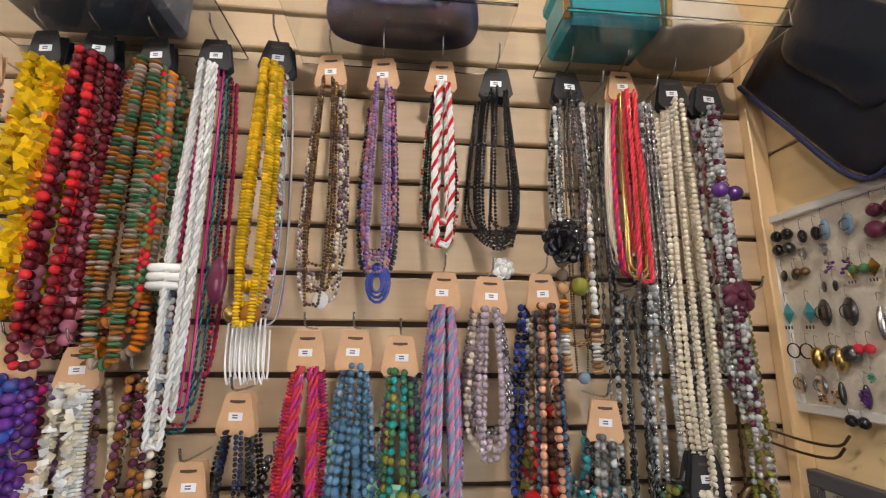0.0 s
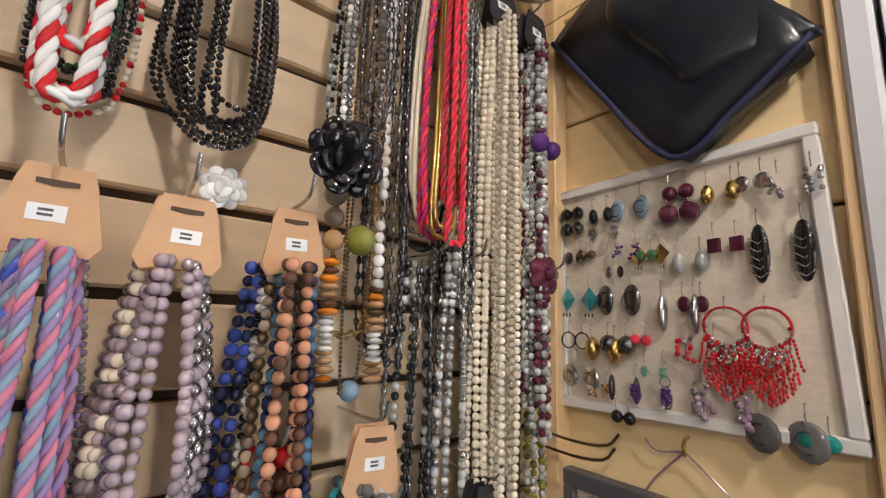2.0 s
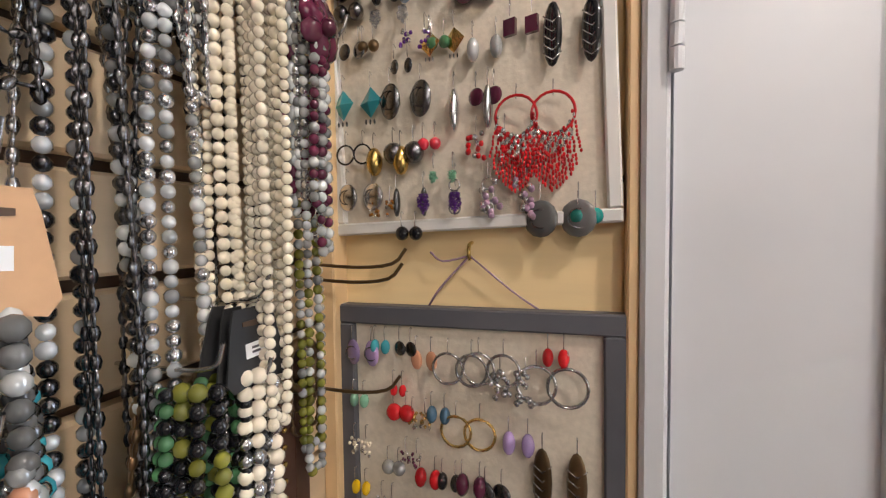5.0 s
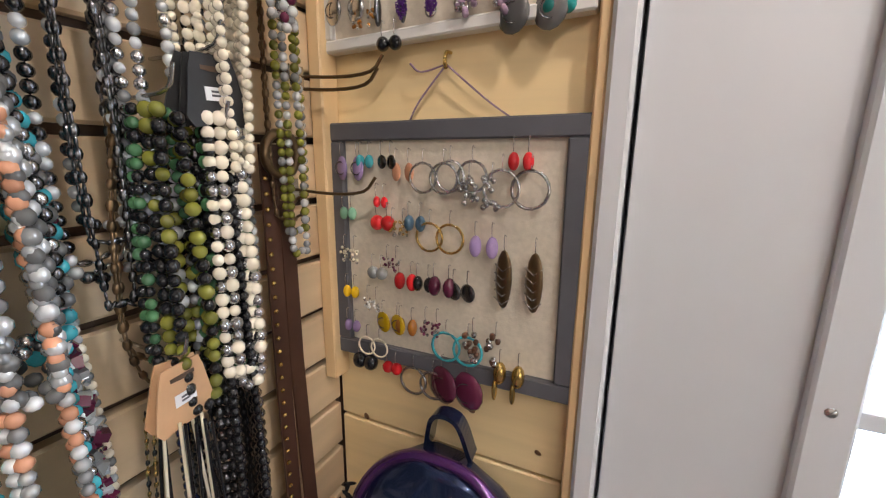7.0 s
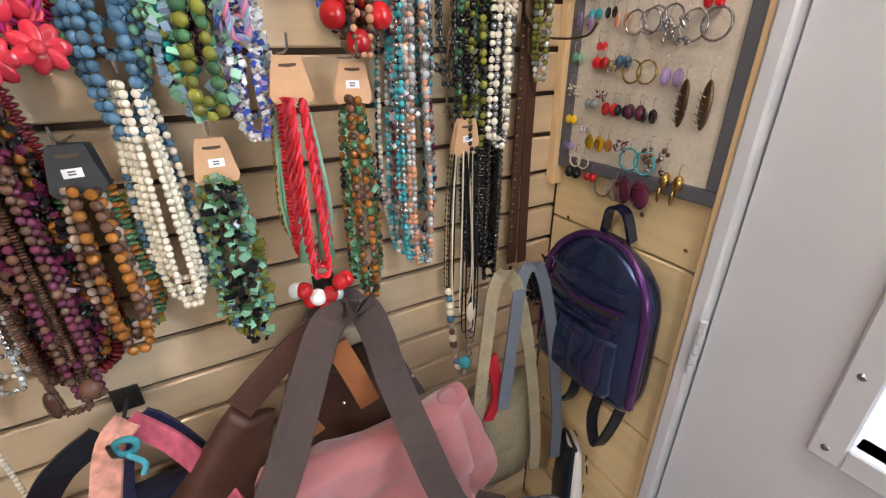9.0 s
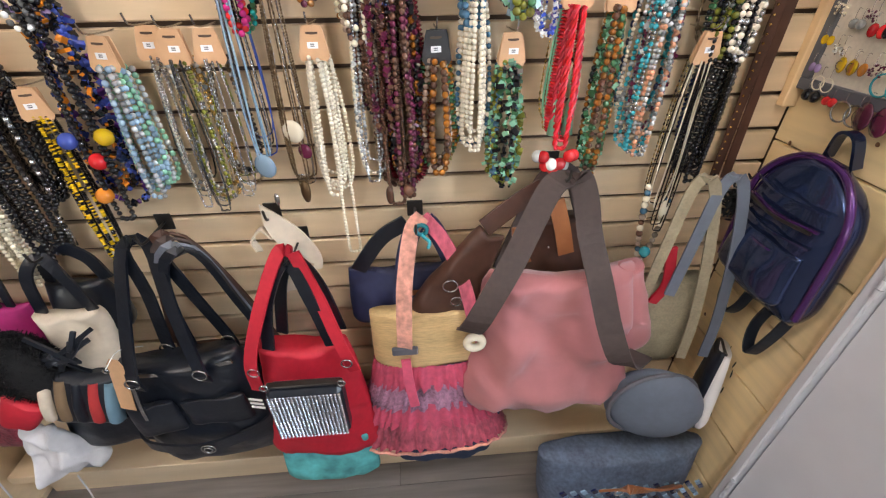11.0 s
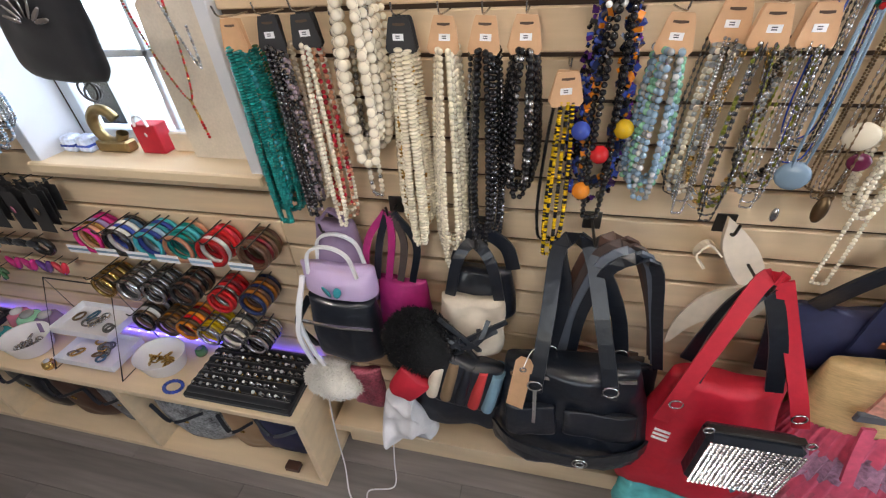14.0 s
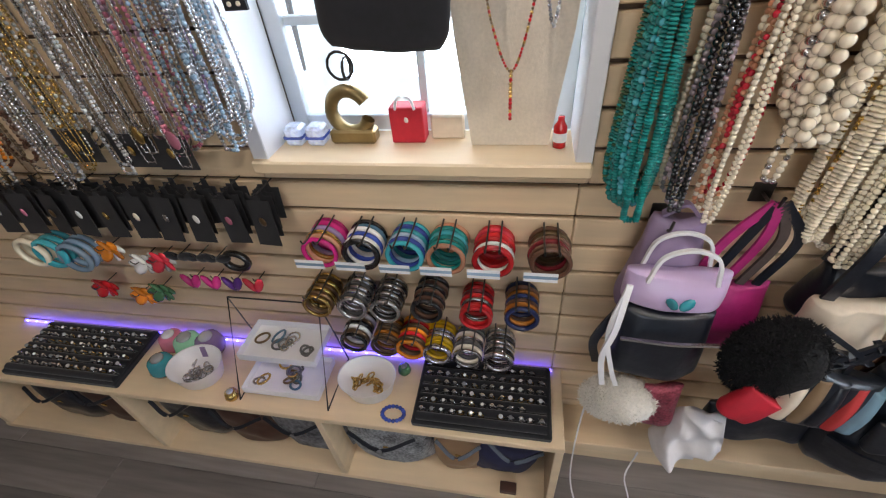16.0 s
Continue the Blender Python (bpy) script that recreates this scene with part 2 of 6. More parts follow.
def resample(path, step):
    path = np.asarray(path, float)
    seg = np.linalg.norm(np.diff(path, axis=0), axis=1)
    s = np.r_[0, np.cumsum(seg)]
    q = np.arange(0, s[-1], step) if np.isscalar(step) else step[step < s[-1]]
    p = np.stack([np.interp(q, s, path[:, k]) for k in range(3)], 1)
    p2 = np.stack([np.interp(np.minimum(q + 0.002, s[-1]), s, path[:, k]) for k in range(3)], 1)
    p1 = np.stack([np.interp(np.maximum(q - 0.002, 0), s, path[:, k]) for k in range(3)], 1)
    return p, p2 - p1


def smooth_path(points, n=24):
    """A smooth curve through points (Catmull-Rom)."""
    p = np.asarray(points, float)
    p = np.vstack([2 * p[0] - p[1], p, 2 * p[-1] - p[-2]])
    out = []
    for i in range(1, len(p) - 2):
        for t in np.linspace(0, 1, max(3, n // (len(p) - 3)), endpoint=False):
            a, b, c, d = p[i - 1:i + 3]
            out.append(0.5 * (2 * b + (c - a) * t + (2 * a - 5 * b + 4 * c - d) * t * t + (3 * b - a - 3 * c + d) * t ** 3))
    out.append(p[-2])
    return np.array(out)


def tube_mesh(name, path, r, m, sides=6, flat=None, closed=False):
    """A round tube, or with flat=(width direction, half width, half thickness) a strap."""
    path = np.asarray(path, float)
    n = len(path)
    d = np.gradient(path, axis=0) if not closed else np.roll(path, -1, 0) - np.roll(path, 1, 0)
    d /= np.linalg.norm(d, axis=1)[:, None] + 1e-9
    ref = np.array(flat[0] if flat else (0.13, 0.95, 0.28), float)
    w = ref - d * (d @ ref)[:, None]
    w /= np.linalg.norm(w, axis=1)[:, None] + 1e-9
    u = np.cross(d, w)
    if flat:
        ring = [(flat[1], flat[2]), (-flat[1], flat[2]), (-flat[1], -flat[2]), (flat[1], -flat[2])]
    else:
        ring = [(r * math.cos(2 * math.pi * k / sides), r * math.sin(2 * math.pi * k / sides)) for k in range(sides)]
    s = len(ring)
    v = np.concatenate([[path[i] + a * w[i] + b * u[i] for a, b in ring] for i in range(n)])
    q = []
    for i in range(n if closed else n - 1):
        a, b = i * s, ((i + 1) % n) * s
        q += [(a + k, a + (k + 1) % s, b + (k + 1) % s, b + k) for k in range(s)]
    if not closed and s == 4:
        q += [(3, 2, 1, 0), tuple((n - 1) * s + k for k in range(4))]
    return mesh(name, v, q, m, smooth=not flat)


def plate(name, outline, thick, m, parent=None, label="", smooth=False):
    """A flat piece with that outline in x, z and a thickness along y."""
    bm = bmesh.new()
    f = bm.faces.new([bm.verts.new((x, -thick / 2, z)) for x, z in outline])
    for g in bmesh.ops.extrude_face_region(bm, geom=[f])["geom"]:
        if isinstance(g, bmesh.types.BMVert):
            g.co.y += thick
    bmesh.ops.recalc_face_normals(bm, faces=bm.faces)
    return link(name, from_bm(name, bm, m), parent, label)


def ring_path(c, r, axis, n=20, squash=1.0):
    a = np.linspace(0, 2 * math.pi, n, endpoint=False)
    z = np.zeros(n)
    p = {"y": np.stack([np.cos(a) * r, z, np.sin(a) * r * squash], 1), "x": np.stack([z, np.cos(a) * r, np.sin(a) * r * squash], 1), "z": np.stack([np.cos(a) * r, np.sin(a) * r * squash, z], 1)}[axis]
    return p + np.asarray(c)


def lathe_mesh(name, profile, m, n=24):
    v = [(r * math.cos(2 * math.pi * k / n), r * math.sin(2 * math.pi * k / n), z) for r, z in profile for k in range(n)]
    q = [(j * n + k, j * n + (k + 1) % n, (j + 1) * n + (k + 1) % n, (j + 1) * n + k) for j in range(len(profile) - 1) for k in range(n)]
    return mesh(name, v, q, m)


# ---- setting ----
FACE, STEP = 0.72, 0.0762
WX0, WX1, WZ0, WZ1 = -1.90, -1.285, 1.055, 1.95
wall_n = box("wall_north", (-3.4, FACE + 0.016, 0), (WX0 - 0.012, FACE + 0.15, 2.55), GROOVE)
tagged(wall_n, "brown backing wall behind pale maple slatwall boards", "wall", kind="structure")
for lo, hi in (((WX0 - 0.012, FACE + 0.016, 0), (WX1 + 0.012, FACE + 0.15, WZ0 - 0.02)), ((WX0 - 0.012, FACE + 0.016, WZ1), (WX1 + 0.012, FACE + 0.15, 2.55)), ((WX1 + 0.012, FACE + 0.016, 0), (1.1, FACE + 0.15, 2.55))):
    tagged(box("wall_north", lo, hi, GROOVE, bevel=0), "brown backing wall behind pale maple slatwall boards", "wall", kind="structure")
tagged(box("floor", (-4, -2.5, -0.1), (0.85, 0.87, -0.004), mat("floor_base", (0.05, 0.045, 0.04), 0.7), bevel=0), "grey wood-look vinyl plank floor", "floor", kind="structure")
# out of view; its dark tone is there to hold back bounce
tagged(box("ceiling", (-4, -2.5, 2.55), (1.2, 0.9, 2.65), GREYWALL, bevel=0), "unseen ceiling toned dark to limit bounce light", "ceiling", kind="structure")
tagged(box("wall_west", (-3.5, -2.5, 0), (-3.4, FACE + 0.15, 2.55), GREYWALL, bevel=0), "plain end wall", "wall", kind="structure")
# unseen wall, its opening made up to go with the fill lamp
for lo, hi in (((-3.4, -2.5, 0), (-1.9, -2.4, 2.55)), ((-0.1, -2.5, 0), (1.2, -2.4, 2.55)), ((-1.9, -2.5, 0), (-0.1, -2.4, 0.9)), ((-1.9, -2.5, 2.1), (-0.1, -2.4, 2.55))):
    tagged(box("wall_south", lo, hi, GREYWALL, bevel=0), "plain unseen wall with an added opening for the fill light", "wall", kind="structure")
SX = 0.845
wall_e = tagged(box("wall_east", (SX + 0.012, 0.38, 0), (SX + 0.12, FACE + 0.015, 2.55), GROOVE, bevel=0), "knotty pine plank side wall", "wall", kind="structure")
for lo, hi in (((SX, -2.4, 0), (SX + 0.1, -0.62, 2.55)), ((SX, -0.62, 2.12), (SX + 0.1, 0.38, 2.55))):
    tagged(box("wall_east", lo, hi, GREYWALL, bevel=0), "plain wall round the door", "wall", kind="structure")
casing = box("door_trim", (0.815, 0.352, 0), (SX + 0.1, 0.376, 2.55), WHITE, bevel=0.004)
tagged(casing, "white painted door casing beside pine planks", "trim", kind="structure")
tagged(box("trim", (0.822, 0.3765, 0), (SX + 0.05, 0.387, 2.55), PINE_UP), "narrow pine edge strip", "trim", kind="structure")
tagged(box("trim", (0.812, 0.700, 1.2), (0.843, 0.7195, 2.55), PINE_UP), "upright pine corner strip", "trim", kind="structure")

tagged(box("door_trim", (0.8745, 0.30, 0), (SX + 0.1, 0.3515, 2.55), WHITE), "white door stop behind the door edge", "trim", kind="structure")

# the white door with its window
door = empty("door_1", "white painted steel door with a bright window", "door", kind="structure")
DX0, DX1 = 0.832, 0.872
WY0, WY1, WB, WT = -0.38, 0.155, 1.0, 1.93
for lo, hi in (((DX0, WY1, 0.01), (DX1, 0.347, 2.1)), ((DX0, -0.6, 0.01), (DX1, WY0, 2.1)), ((DX0, WY0, 0.01), (DX1, WY1, WB)), ((DX0, WY0, WT), (DX1, WY1, 2.1))):
    box("door_panel", lo, hi, WHITE, door, bevel=0)
for lo, hi in (((DX0 - 0.014, WY1 - 0.002, WB - 0.035), (DX1 - 0.01, WY1 + 0.034, WT + 0.035)), ((DX0 - 0.014, WY0 - 0.034, WB - 0.035), (DX1 - 0.01, WY0 + 0.002, WT + 0.035)),
               ((DX0 - 0.014, WY0, WB - 0.035), (DX1 - 0.01, WY1, WB)), ((DX0 - 0.014, WY0, WT), (DX1 - 0.01, WY1, WT + 0.035)), ((DX0 - 0.006, WY0, 1.285), (DX1, WY1, 1.305)), ((DX0 - 0.006, WY0, 1.60), (DX1, WY1, 1.62)), ((DX0 - 0.005, -0.125, WB), (DX1, -0.105, WT))):
    box("window_frame", lo, hi, WHITE, door, "raised white window frame", bevel=0.003)
pane = box("pane", (DX0 + 0.018, WY0, WB), (DX0 + 0.022, WY1, WT), GLASS, door, bevel=0)
pane.visible_shadow = False
for z in (0.985, 1.1, 1.3, 1.9):
    s = link("screw", lathe_mesh("screw", [(0.0001, 0.002), (0.004, 0.0015), (0.005, 0)], STEEL, 10), door)
    s.matrix_world = pose(DX0 - 0.014, WY1 + 0.018, z, 0, -90, 0)
for z0, z1 in ((1.772, 1.874), (0.975, 1.075), (0.25, 0.35)):
    h = empty("door_hinge", "white painted butt hinge on the door edge", "hinge", "door hinges", (0.812, 0.349, z0))
    for k in range(5):
        d = (z1 - z0) / 5
        o = link("knuckle", lathe_mesh("knuckle", [(0.0001, 0), (0.006, 0.0005), (0.006, d - 0.001), (0.0001, d - 0.0005)], WHITE, 12), h)
        o.data.polygons.foreach_set("use_smooth", [False] * len(o.data.polygons))
        o.location = (0, 0, k * d)
tagged(box("backdrop", (4.0, -4, -7), (4.05, 6, 7), OUTSIDE, bevel=0), "bright overcast outdoors", "sky", kind="structure")
tagged(box("backdrop", (-8, 6.0, -7), (3.9, 6.05, 7), OUTSIDE, bevel=0), "bright wintry outdoors", "sky", kind="structure")

# the window in the slatwall
win = empty("window_1", "white window with muntins over a wooden sill", "window", kind="structure")
for lo, hi in (((WX0 - 0.035, FACE - 0.02, WZ0 - 0.02), (WX0, FACE + 0.12, 1.98)), ((WX1, FACE - 0.02, WZ0 - 0.02), (WX1 + 0.03, FACE + 0.12, 1.98)), ((WX0, FACE - 0.02, WZ1), (WX1, FACE + 0.12, 1.98))):
    box("window_casing", lo, hi, WHITE, win)
for lo, hi in (((WX0, FACE + 0.121, WZ0), (WX0 + 0.035, FACE + 0.165, WZ1)), ((WX1 - 0.035, FACE + 0.121, WZ0), (WX1, FACE + 0.165, WZ1)), ((WX0 + 0.035, FACE + 0.121, WZ0), (WX1 - 0.035, FACE + 0.165, WZ0 + 0.035)), ((WX0 + 0.035, FACE + 0.121, WZ1 - 0.04), (WX1 - 0.035, FACE + 0.165, WZ1)),
               ((-1.60, FACE + 0.132, WZ0 + 0.035), (-1.583, FACE + 0.15, WZ1 - 0.04)), ((WX0 + 0.035, FACE + 0.132, 1.27), (WX1 - 0.035, FACE + 0.15, 1.288)), ((WX0 + 0.035, FACE + 0.132, 1.56), (WX1 - 0.035, FACE + 0.15, 1.578))):
    box("window_frame", lo, hi, mat("frame_paint", (0.62, 0.68, 0.74), 0.4, vary=0.05), win)
pane = box("pane", (WX0 + 0.03, FACE + 0.139, WZ0 + 0.03), (WX1 - 0.03, FACE + 0.143, WZ1 - 0.03), GLASS, win, bevel=0)
pane.visible_shadow = False
sill = box("window_sill", (WX0 - 0.035, FACE - 0.035, WZ0 - 0.028), (WX1 + 0.03, FACE + 0.122, WZ0), PLY, win, bevel=0.004)
box("window_apron", (WX0 - 0.03, FACE - 0.012, WZ0 - 0.05), (WX1 + 0.025, FACE - 0.001, WZ0 - 0.029), PLY, win)
for i in range(9):
    rx = random.Random(i)
    x0 = -4.6 + i * 0.55 + rx.uniform(-0.2, 0.2)
    tree = empty("bare_tree", "bare grey winter tree beyond the window", "tree", "bare trees", (x0, 5.2, -0.1))
    pts = [(0, 0, 0), (rx.uniform(-.1, .1), 0, 1.2), (rx.uniform(-.3, .3), 0, 3.2)]
    link("trunk", tube_mesh("trunk", smooth_path(pts, 10), 0.035, BARK, 6), tree)
    for k in range(7):
        z = rx.uniform(0.6, 2.8)
        dx = rx.choice((-1, 1)) * rx.uniform(0.3, 0.8)
        link("limb", tube_mesh("limb", smooth_path([(0, 0, z), (dx * .4, .05, z + .25), (dx, 0, z + rx.uniform(.4, 1.0))], 8), 0.012, BARK, 4), tree)

# ---- necklaces ----
def hook(parent, x, z, y0=FACE, reach=0.09, m=None):
    """A slatwall wire hook with its back plate."""
    link("hook", tube_mesh("hook", smooth_path([(x, y0 + 0.002, z), (x, y0 - reach * 0.5, z), (x, y0 - reach * 0.9, z + 0.004), (x, y0 - reach, z + 0.02)], 10), 0.0016, m or STEEL, 5), parent, "steel wire hook")


def card(parent, x, z, m, r, y=0.665, w=0.026, h=0.054, price=True, n=2):
    """A necklace card with cut corners, a hanging slot and a price label; z is its middle."""
    out = [(-0.6 * w, h / 2), (0.6 * w, h / 2), (w * 0.72, h * 0.32), (w, -h * 0.36), (w * 0.8, -h / 2), (w * 0.3, -h * 0.46), (-w * 0.3, -h * 0.46), (-w * 0.8, -h / 2), (-w, -h * 0.36), (-w * 0.72, h * 0.32)]
    for i in range(n):
        o = plate("card", [(a * (1 - .03 * i), b) for a, b in out], 0.0014, m, parent)
        o.matrix_local = pose(x + r.uniform(-.003, .003) * i, y + 0.010 * i, z, r.uniform(-7, 2), r.uniform(-3, 3) + 2 * i, r.uniform(-8, 8))
        if i == 0:
            s = plate("slot", [(-0.010, 0.002), (0.010, 0.002), (0.010, -0.001), (0.002, -0.002), (-0.002, -0.002), (-0.010, -0.001)], 0.0006, GROOVE, o)
            s.location = (0, -0.0011, h * 0.3)
            if price:
                s = plate("price_label", [(-0.009, 0.005), (0.009, 0.005), (0.009, -0.005), (-0.009, -0.005)], 0.0006, PAPER, o, "white price sticker")
                s.location = (r.uniform(-.003, .003), -0.0011, -0.002)
                for k in range(2):
                    b = plate("print", [(-0.004, 0.0008), (0.003, 0.0008), (0.003, -0.0008), (-0.004, -0.0008)], 0.0004, GREYFRAME, s)
                    b.location = (0, -0.0005, 0.0017 - 0.003 * k)


def loop(x, z0, z1, w, y, r, wob=0.004):
    """A hanging closed-bottom loop: down one side, round the bottom and up the other."""
    a = r.uniform(-1, 1) * wob
    pts = [(x - w * 0.55, y, z0), (x - w * 0.8 + a, y, z0 * .7 + z1 * .3), (x - w + a, y - 0.002, z0 * .3 + z1 * .7), (x - w * 0.86, y, z1 + w * 0.7), (x - w * .4 + a, y, z1 + w * 0.12), (x + a, y, z1),
           (x + w * .4 + a, y, z1 + w * 0.12), (x + w * 0.86, y, z1 + w * 0.7), (x + w - a, y - 0.002, z0 * .3 + z1 * .7), (x + w * 0.8 - a, y, z0 * .7 + z1 * .3), (x + w * 0.55, y, z0)]
    return smooth_path(pts, 60)


def strand(parent, path, spec, r):
    """spec: 'kind size colour colour ...' where kind is bead, seed, chip, disc, cord, chain, drop or big."""
    kind, size, *cols = spec.split()
    d = float(size) / 1000 * (0.72 if kind == "chip" else 0.92)
    mats = [BEADS[c] for c in cols]
    if kind == "rope":
        p, t = resample(path, 0.004)
        t /= np.linalg.norm(t, axis=1)[:, None] + 1e-9
        side = np.cross(t, (0.1, 0.99, 0.05))
        side /= np.linalg.norm(side, axis=1)[:, None] + 1e-9
        up = np.cross(t, side)
        for k, m in enumerate(mats):
            a = np.arange(len(p)) * 0.004 / (d * 7) * 2 * math.pi + 2 * math.pi * k / len(mats)
            link("rope_ply", tube_mesh("rope_ply", p + d * 0.62 * (np.cos(a)[:, None] * side + np.sin(a)[:, None] * up), d * 0.66, m, 6), parent)
        return
    if kind == "cord":
        link("cord", tube_mesh("cord", resample(path, 0.008)[0], d, mats[0], 6), parent)
        return
    aspect, shape = {"bead": (1, BALL), "seed": (1, SMALL), "chip": (0.8, CUBE), "disc": (0.42, BALL), "chain": (1.35, SMALL), "drop": (1.6, BALL), "big": (1, BALL), "twist": (0.7, BALL)}[kind]
    step = d * (2.02 if kind not in ("chip", "chain") else 1.5) * aspect
    p, t = resample(path, step)
    n = len(p)
    rr = np.random.RandomState(r.randrange(10 ** 6))
    s = np.full((n, 3), d) * (1 + (0.12 if kind != "chip" else 0.5) * rr.uniform(-1, 1, (n, 1)))
    s[:, 2] *= aspect
    if kind == "chain":
        flip = np.arange(n) % 2
        s[:, 0] *= np.where(flip, 0.85, 0.35)
        s[:, 1] *= np.where(flip, 0.35, 0.85)
    if kind == "chip":
        t = t + rr.normal(0, 0.0025, t.shape)
        p = p + rr.normal(0, d * 0.35, p.shape)
        s *= rr.uniform(0.5, 1.25, (n, 3))
    if kind == "big":
        grow = 0.55 + 0.75 * np.sin(np.linspace(0.1, math.pi - 0.1, n)) ** 2
        s *= grow[:, None]
    pick = rr.randint(0, len(mats), n) if kind != "twist" else (np.arange(n) // 3) % len(mats)
    made = SINGLE.get(parent.name, 0)
    if float(size) >= 7 and shape is BALL and made + n <= 300 and sum(SINGLE.values()) + n < 3800:
        SINGLE[parent.name] = made + n
        for k in range(n):
            key = (cols[pick[k]], "bead")
            if key not in BEAD_MESH:
                BEAD_MESH[key] = beads_mesh("bead", [(0, 0, 0)], [(1, 1, 1)], [(0, 0, 1)], [BEADS[key[0]]], [0], ball(10, 7))
            o = link("bead", BEAD_MESH[key], parent)
            o.matrix_local = Matrix.Translation(p[k]) @ Vector(t[k]).to_track_quat("Z", "Y").to_matrix().to_4x4() @ Matrix.Diagonal((*s[k], 1))
        return
    o = link("bead_strand", beads_mesh("bead_strand", p, s, t, mats, pick, shape, kind not in ("chip",)), parent)
    o["kind"] = "stuff"


BEAD_MESH, SINGLE = {}, {}


def necklace(label, x, ztop, zbot, specs, cards="tan", width=0.022, y=0.672, price=True, hooked=True):
    """A bunch of strands hung from a hook, with the middle of its card at ztop and its lowest bead at zbot."""
    r = random.Random(int(x * 7919 + ztop * 1009) & 0xFFFF)
    ob = empty("necklace", label, "necklace", "necklaces on the slatwall", (x, 0, 0))
    if hooked:
        hook(ob, 0, ztop + 0.03)
    z0 = ztop - 0.02
    if cards:
        card(ob, 0, ztop, TAN if cards == "tan" else BLACKCARD, r, y - 0.012, price=price, n=2 if cards == "tan" else 3)
    else:
        z0 = ztop + 0.02
    specs = [s for s in specs for _ in (0, 1)][:max(len(specs), 11)] if len(specs) > 1 else specs
    n = len(specs)
    width *= 1.15
    for i, sp in enumerate(specs):
        f = 1 - 0.16 * r.random() * (i > 0)
        w = width * (0.30 + 0.78 * (i + 0.5) / n) * r.uniform(0.9, 1.1)
        zb = z0 + (zbot - z0) * f
        strand(ob, loop(r.uniform(-.004, .004), z0, zb + float(sp.split()[1]) / 1000, w, y + (i - n / 2) * 0.006 + r.uniform(-.003, .003), r), sp, r)
    return ob


def pendant(parent, x, y, z, size, m, shape="ball"):
    if shape == "flower":
        for k in range(7):
            a = 2 * math.pi * k / 7
            o = link("petal", beads_mesh("petal", [(0, 0, 0)], [(size * .45, size * .16, size * .6)], [(math.cos(a), 0.2, math.sin(a))], [m], [0]), parent)
            o.location = (x + math.cos(a) * size * .55, y, z + math.sin(a) * size * .55)
        o = link("flower_centre", beads_mesh("flower_centre", [(0, 0, 0)], [(size * .35, size * .35, size * .3)], [(0, 1, 0)], [m], [0]), parent)
        o.location = (x, y - 0.006, z)
    else:
        s = {"ball": (size, size, size), "flat": (size, size * .3, size), "long": (size * .6, size * .4, size * 1.4)}[shape]
        o = link("pendant", beads_mesh("pendant", [(0, 0, 0)], [(s[0], s[1], s[2])], [(0, 0.0, 1)], [m], [0], ball(12, 8)), parent)
        o.location = (x, y, z)


def rose(parent, x, y, z, size, m):
    """A fabric rose: three rings of curled petals round a bud."""
    for ring_at, count, tilt in ((0.62, 8, 0.25), (0.40, 6, 0.6), (0.18, 4, 1.2)):
        for k in range(count):
            a = 2 * math.pi * (k + ring_at) / count
            o = link("petal", beads_mesh("petal", [(0, 0, 0)], [(size * .36, size * .10, size * .42)], [(math.cos(a), -tilt, math.sin(a))], [m], [0], ball(9, 6)), parent)
            o.location = (x + math.cos(a) * size * ring_at, y - size * .3 * (1 - ring_at), z + math.sin(a) * size * ring_at)


# upper row, over the middle of the wall
necklace("peach and tan beaded necklaces on a tan card", -0.40, 2.11, 1.75, ["bead 5 peach orange", "bead 4 peach stone"])
necklace("bright yellow and orange chunky bead necklaces on a black card", -0.325, 2.150, 1.735, ["chip 9 yellow", "chip 9 yellow orange", "bead 7 yellow orange", "chip 8 yellow"], "black", 0.042)
necklace("deep red glossy bead necklaces on a black card", -0.252, 2.155, 1.69, ["bead 7 darkred red", "bead 7 darkred", "big 9 darkred pink", "bead 6 darkred plum", "bead 5 red stone", "bead 6 darkred"], "black", 0.044)
necklace("mixed brown green and amber stone necklaces", -0.170, 2.150, 1.69, ["disc 9 amber stone green", "bead 6 green amber red", "disc 10 orange stone", "bead 6 stone green brown", "chip 7 amber stone green"], "black", 0.044)
nk = necklace("knotted white bead ropes with pink and teal cords", -0.085, 2.155, 1.60, ["rope 3.6 white white", "rope 3.6 white white", "cord 2 hotpink", "rope 2 teal navy", "bead 3 coral plum", "rope 3 coral hotpink", "seed 3 green navy"], "black", 0.026)
for k in range(3):
    link("knot", tube_mesh("knot", ring_path((-0.018, 0.655, 1.80 + 0.012 * k), 0.022, "z", 16, 0.7), 0.006, BEADS["white"], 6, closed=True), nk)
strand(nk, [(-0.022, 0.66, 1.80), (-0.026, 0.66, 1.68), (-0.03, 0.66, 1.585)], "bead 5 ltblue white", random.Random(3))
strand(nk, [(-0.012, 0.66, 1.80), (-0.014, 0.66, 1.68), (-0.016, 0.66, 1.60)], "bead 5 white ltblue", random.Random(4))
pendant(nk, 0.045, 0.655, 1.81, 0.024, BEADS["plum"], "long")
nk = necklace("yellow and floral ribbons with white cord strands", 0.006, 2.158, 1.745, ["disc 6 yellow", "disc 6 yellow", "chip 5 pink white plum white", "cord 1.2 ltblue", "cord 1.2 white", "cord 1.4 lilac", "cord 1.2 white", "cord 1.2 ltblue"], "black", 0.028)
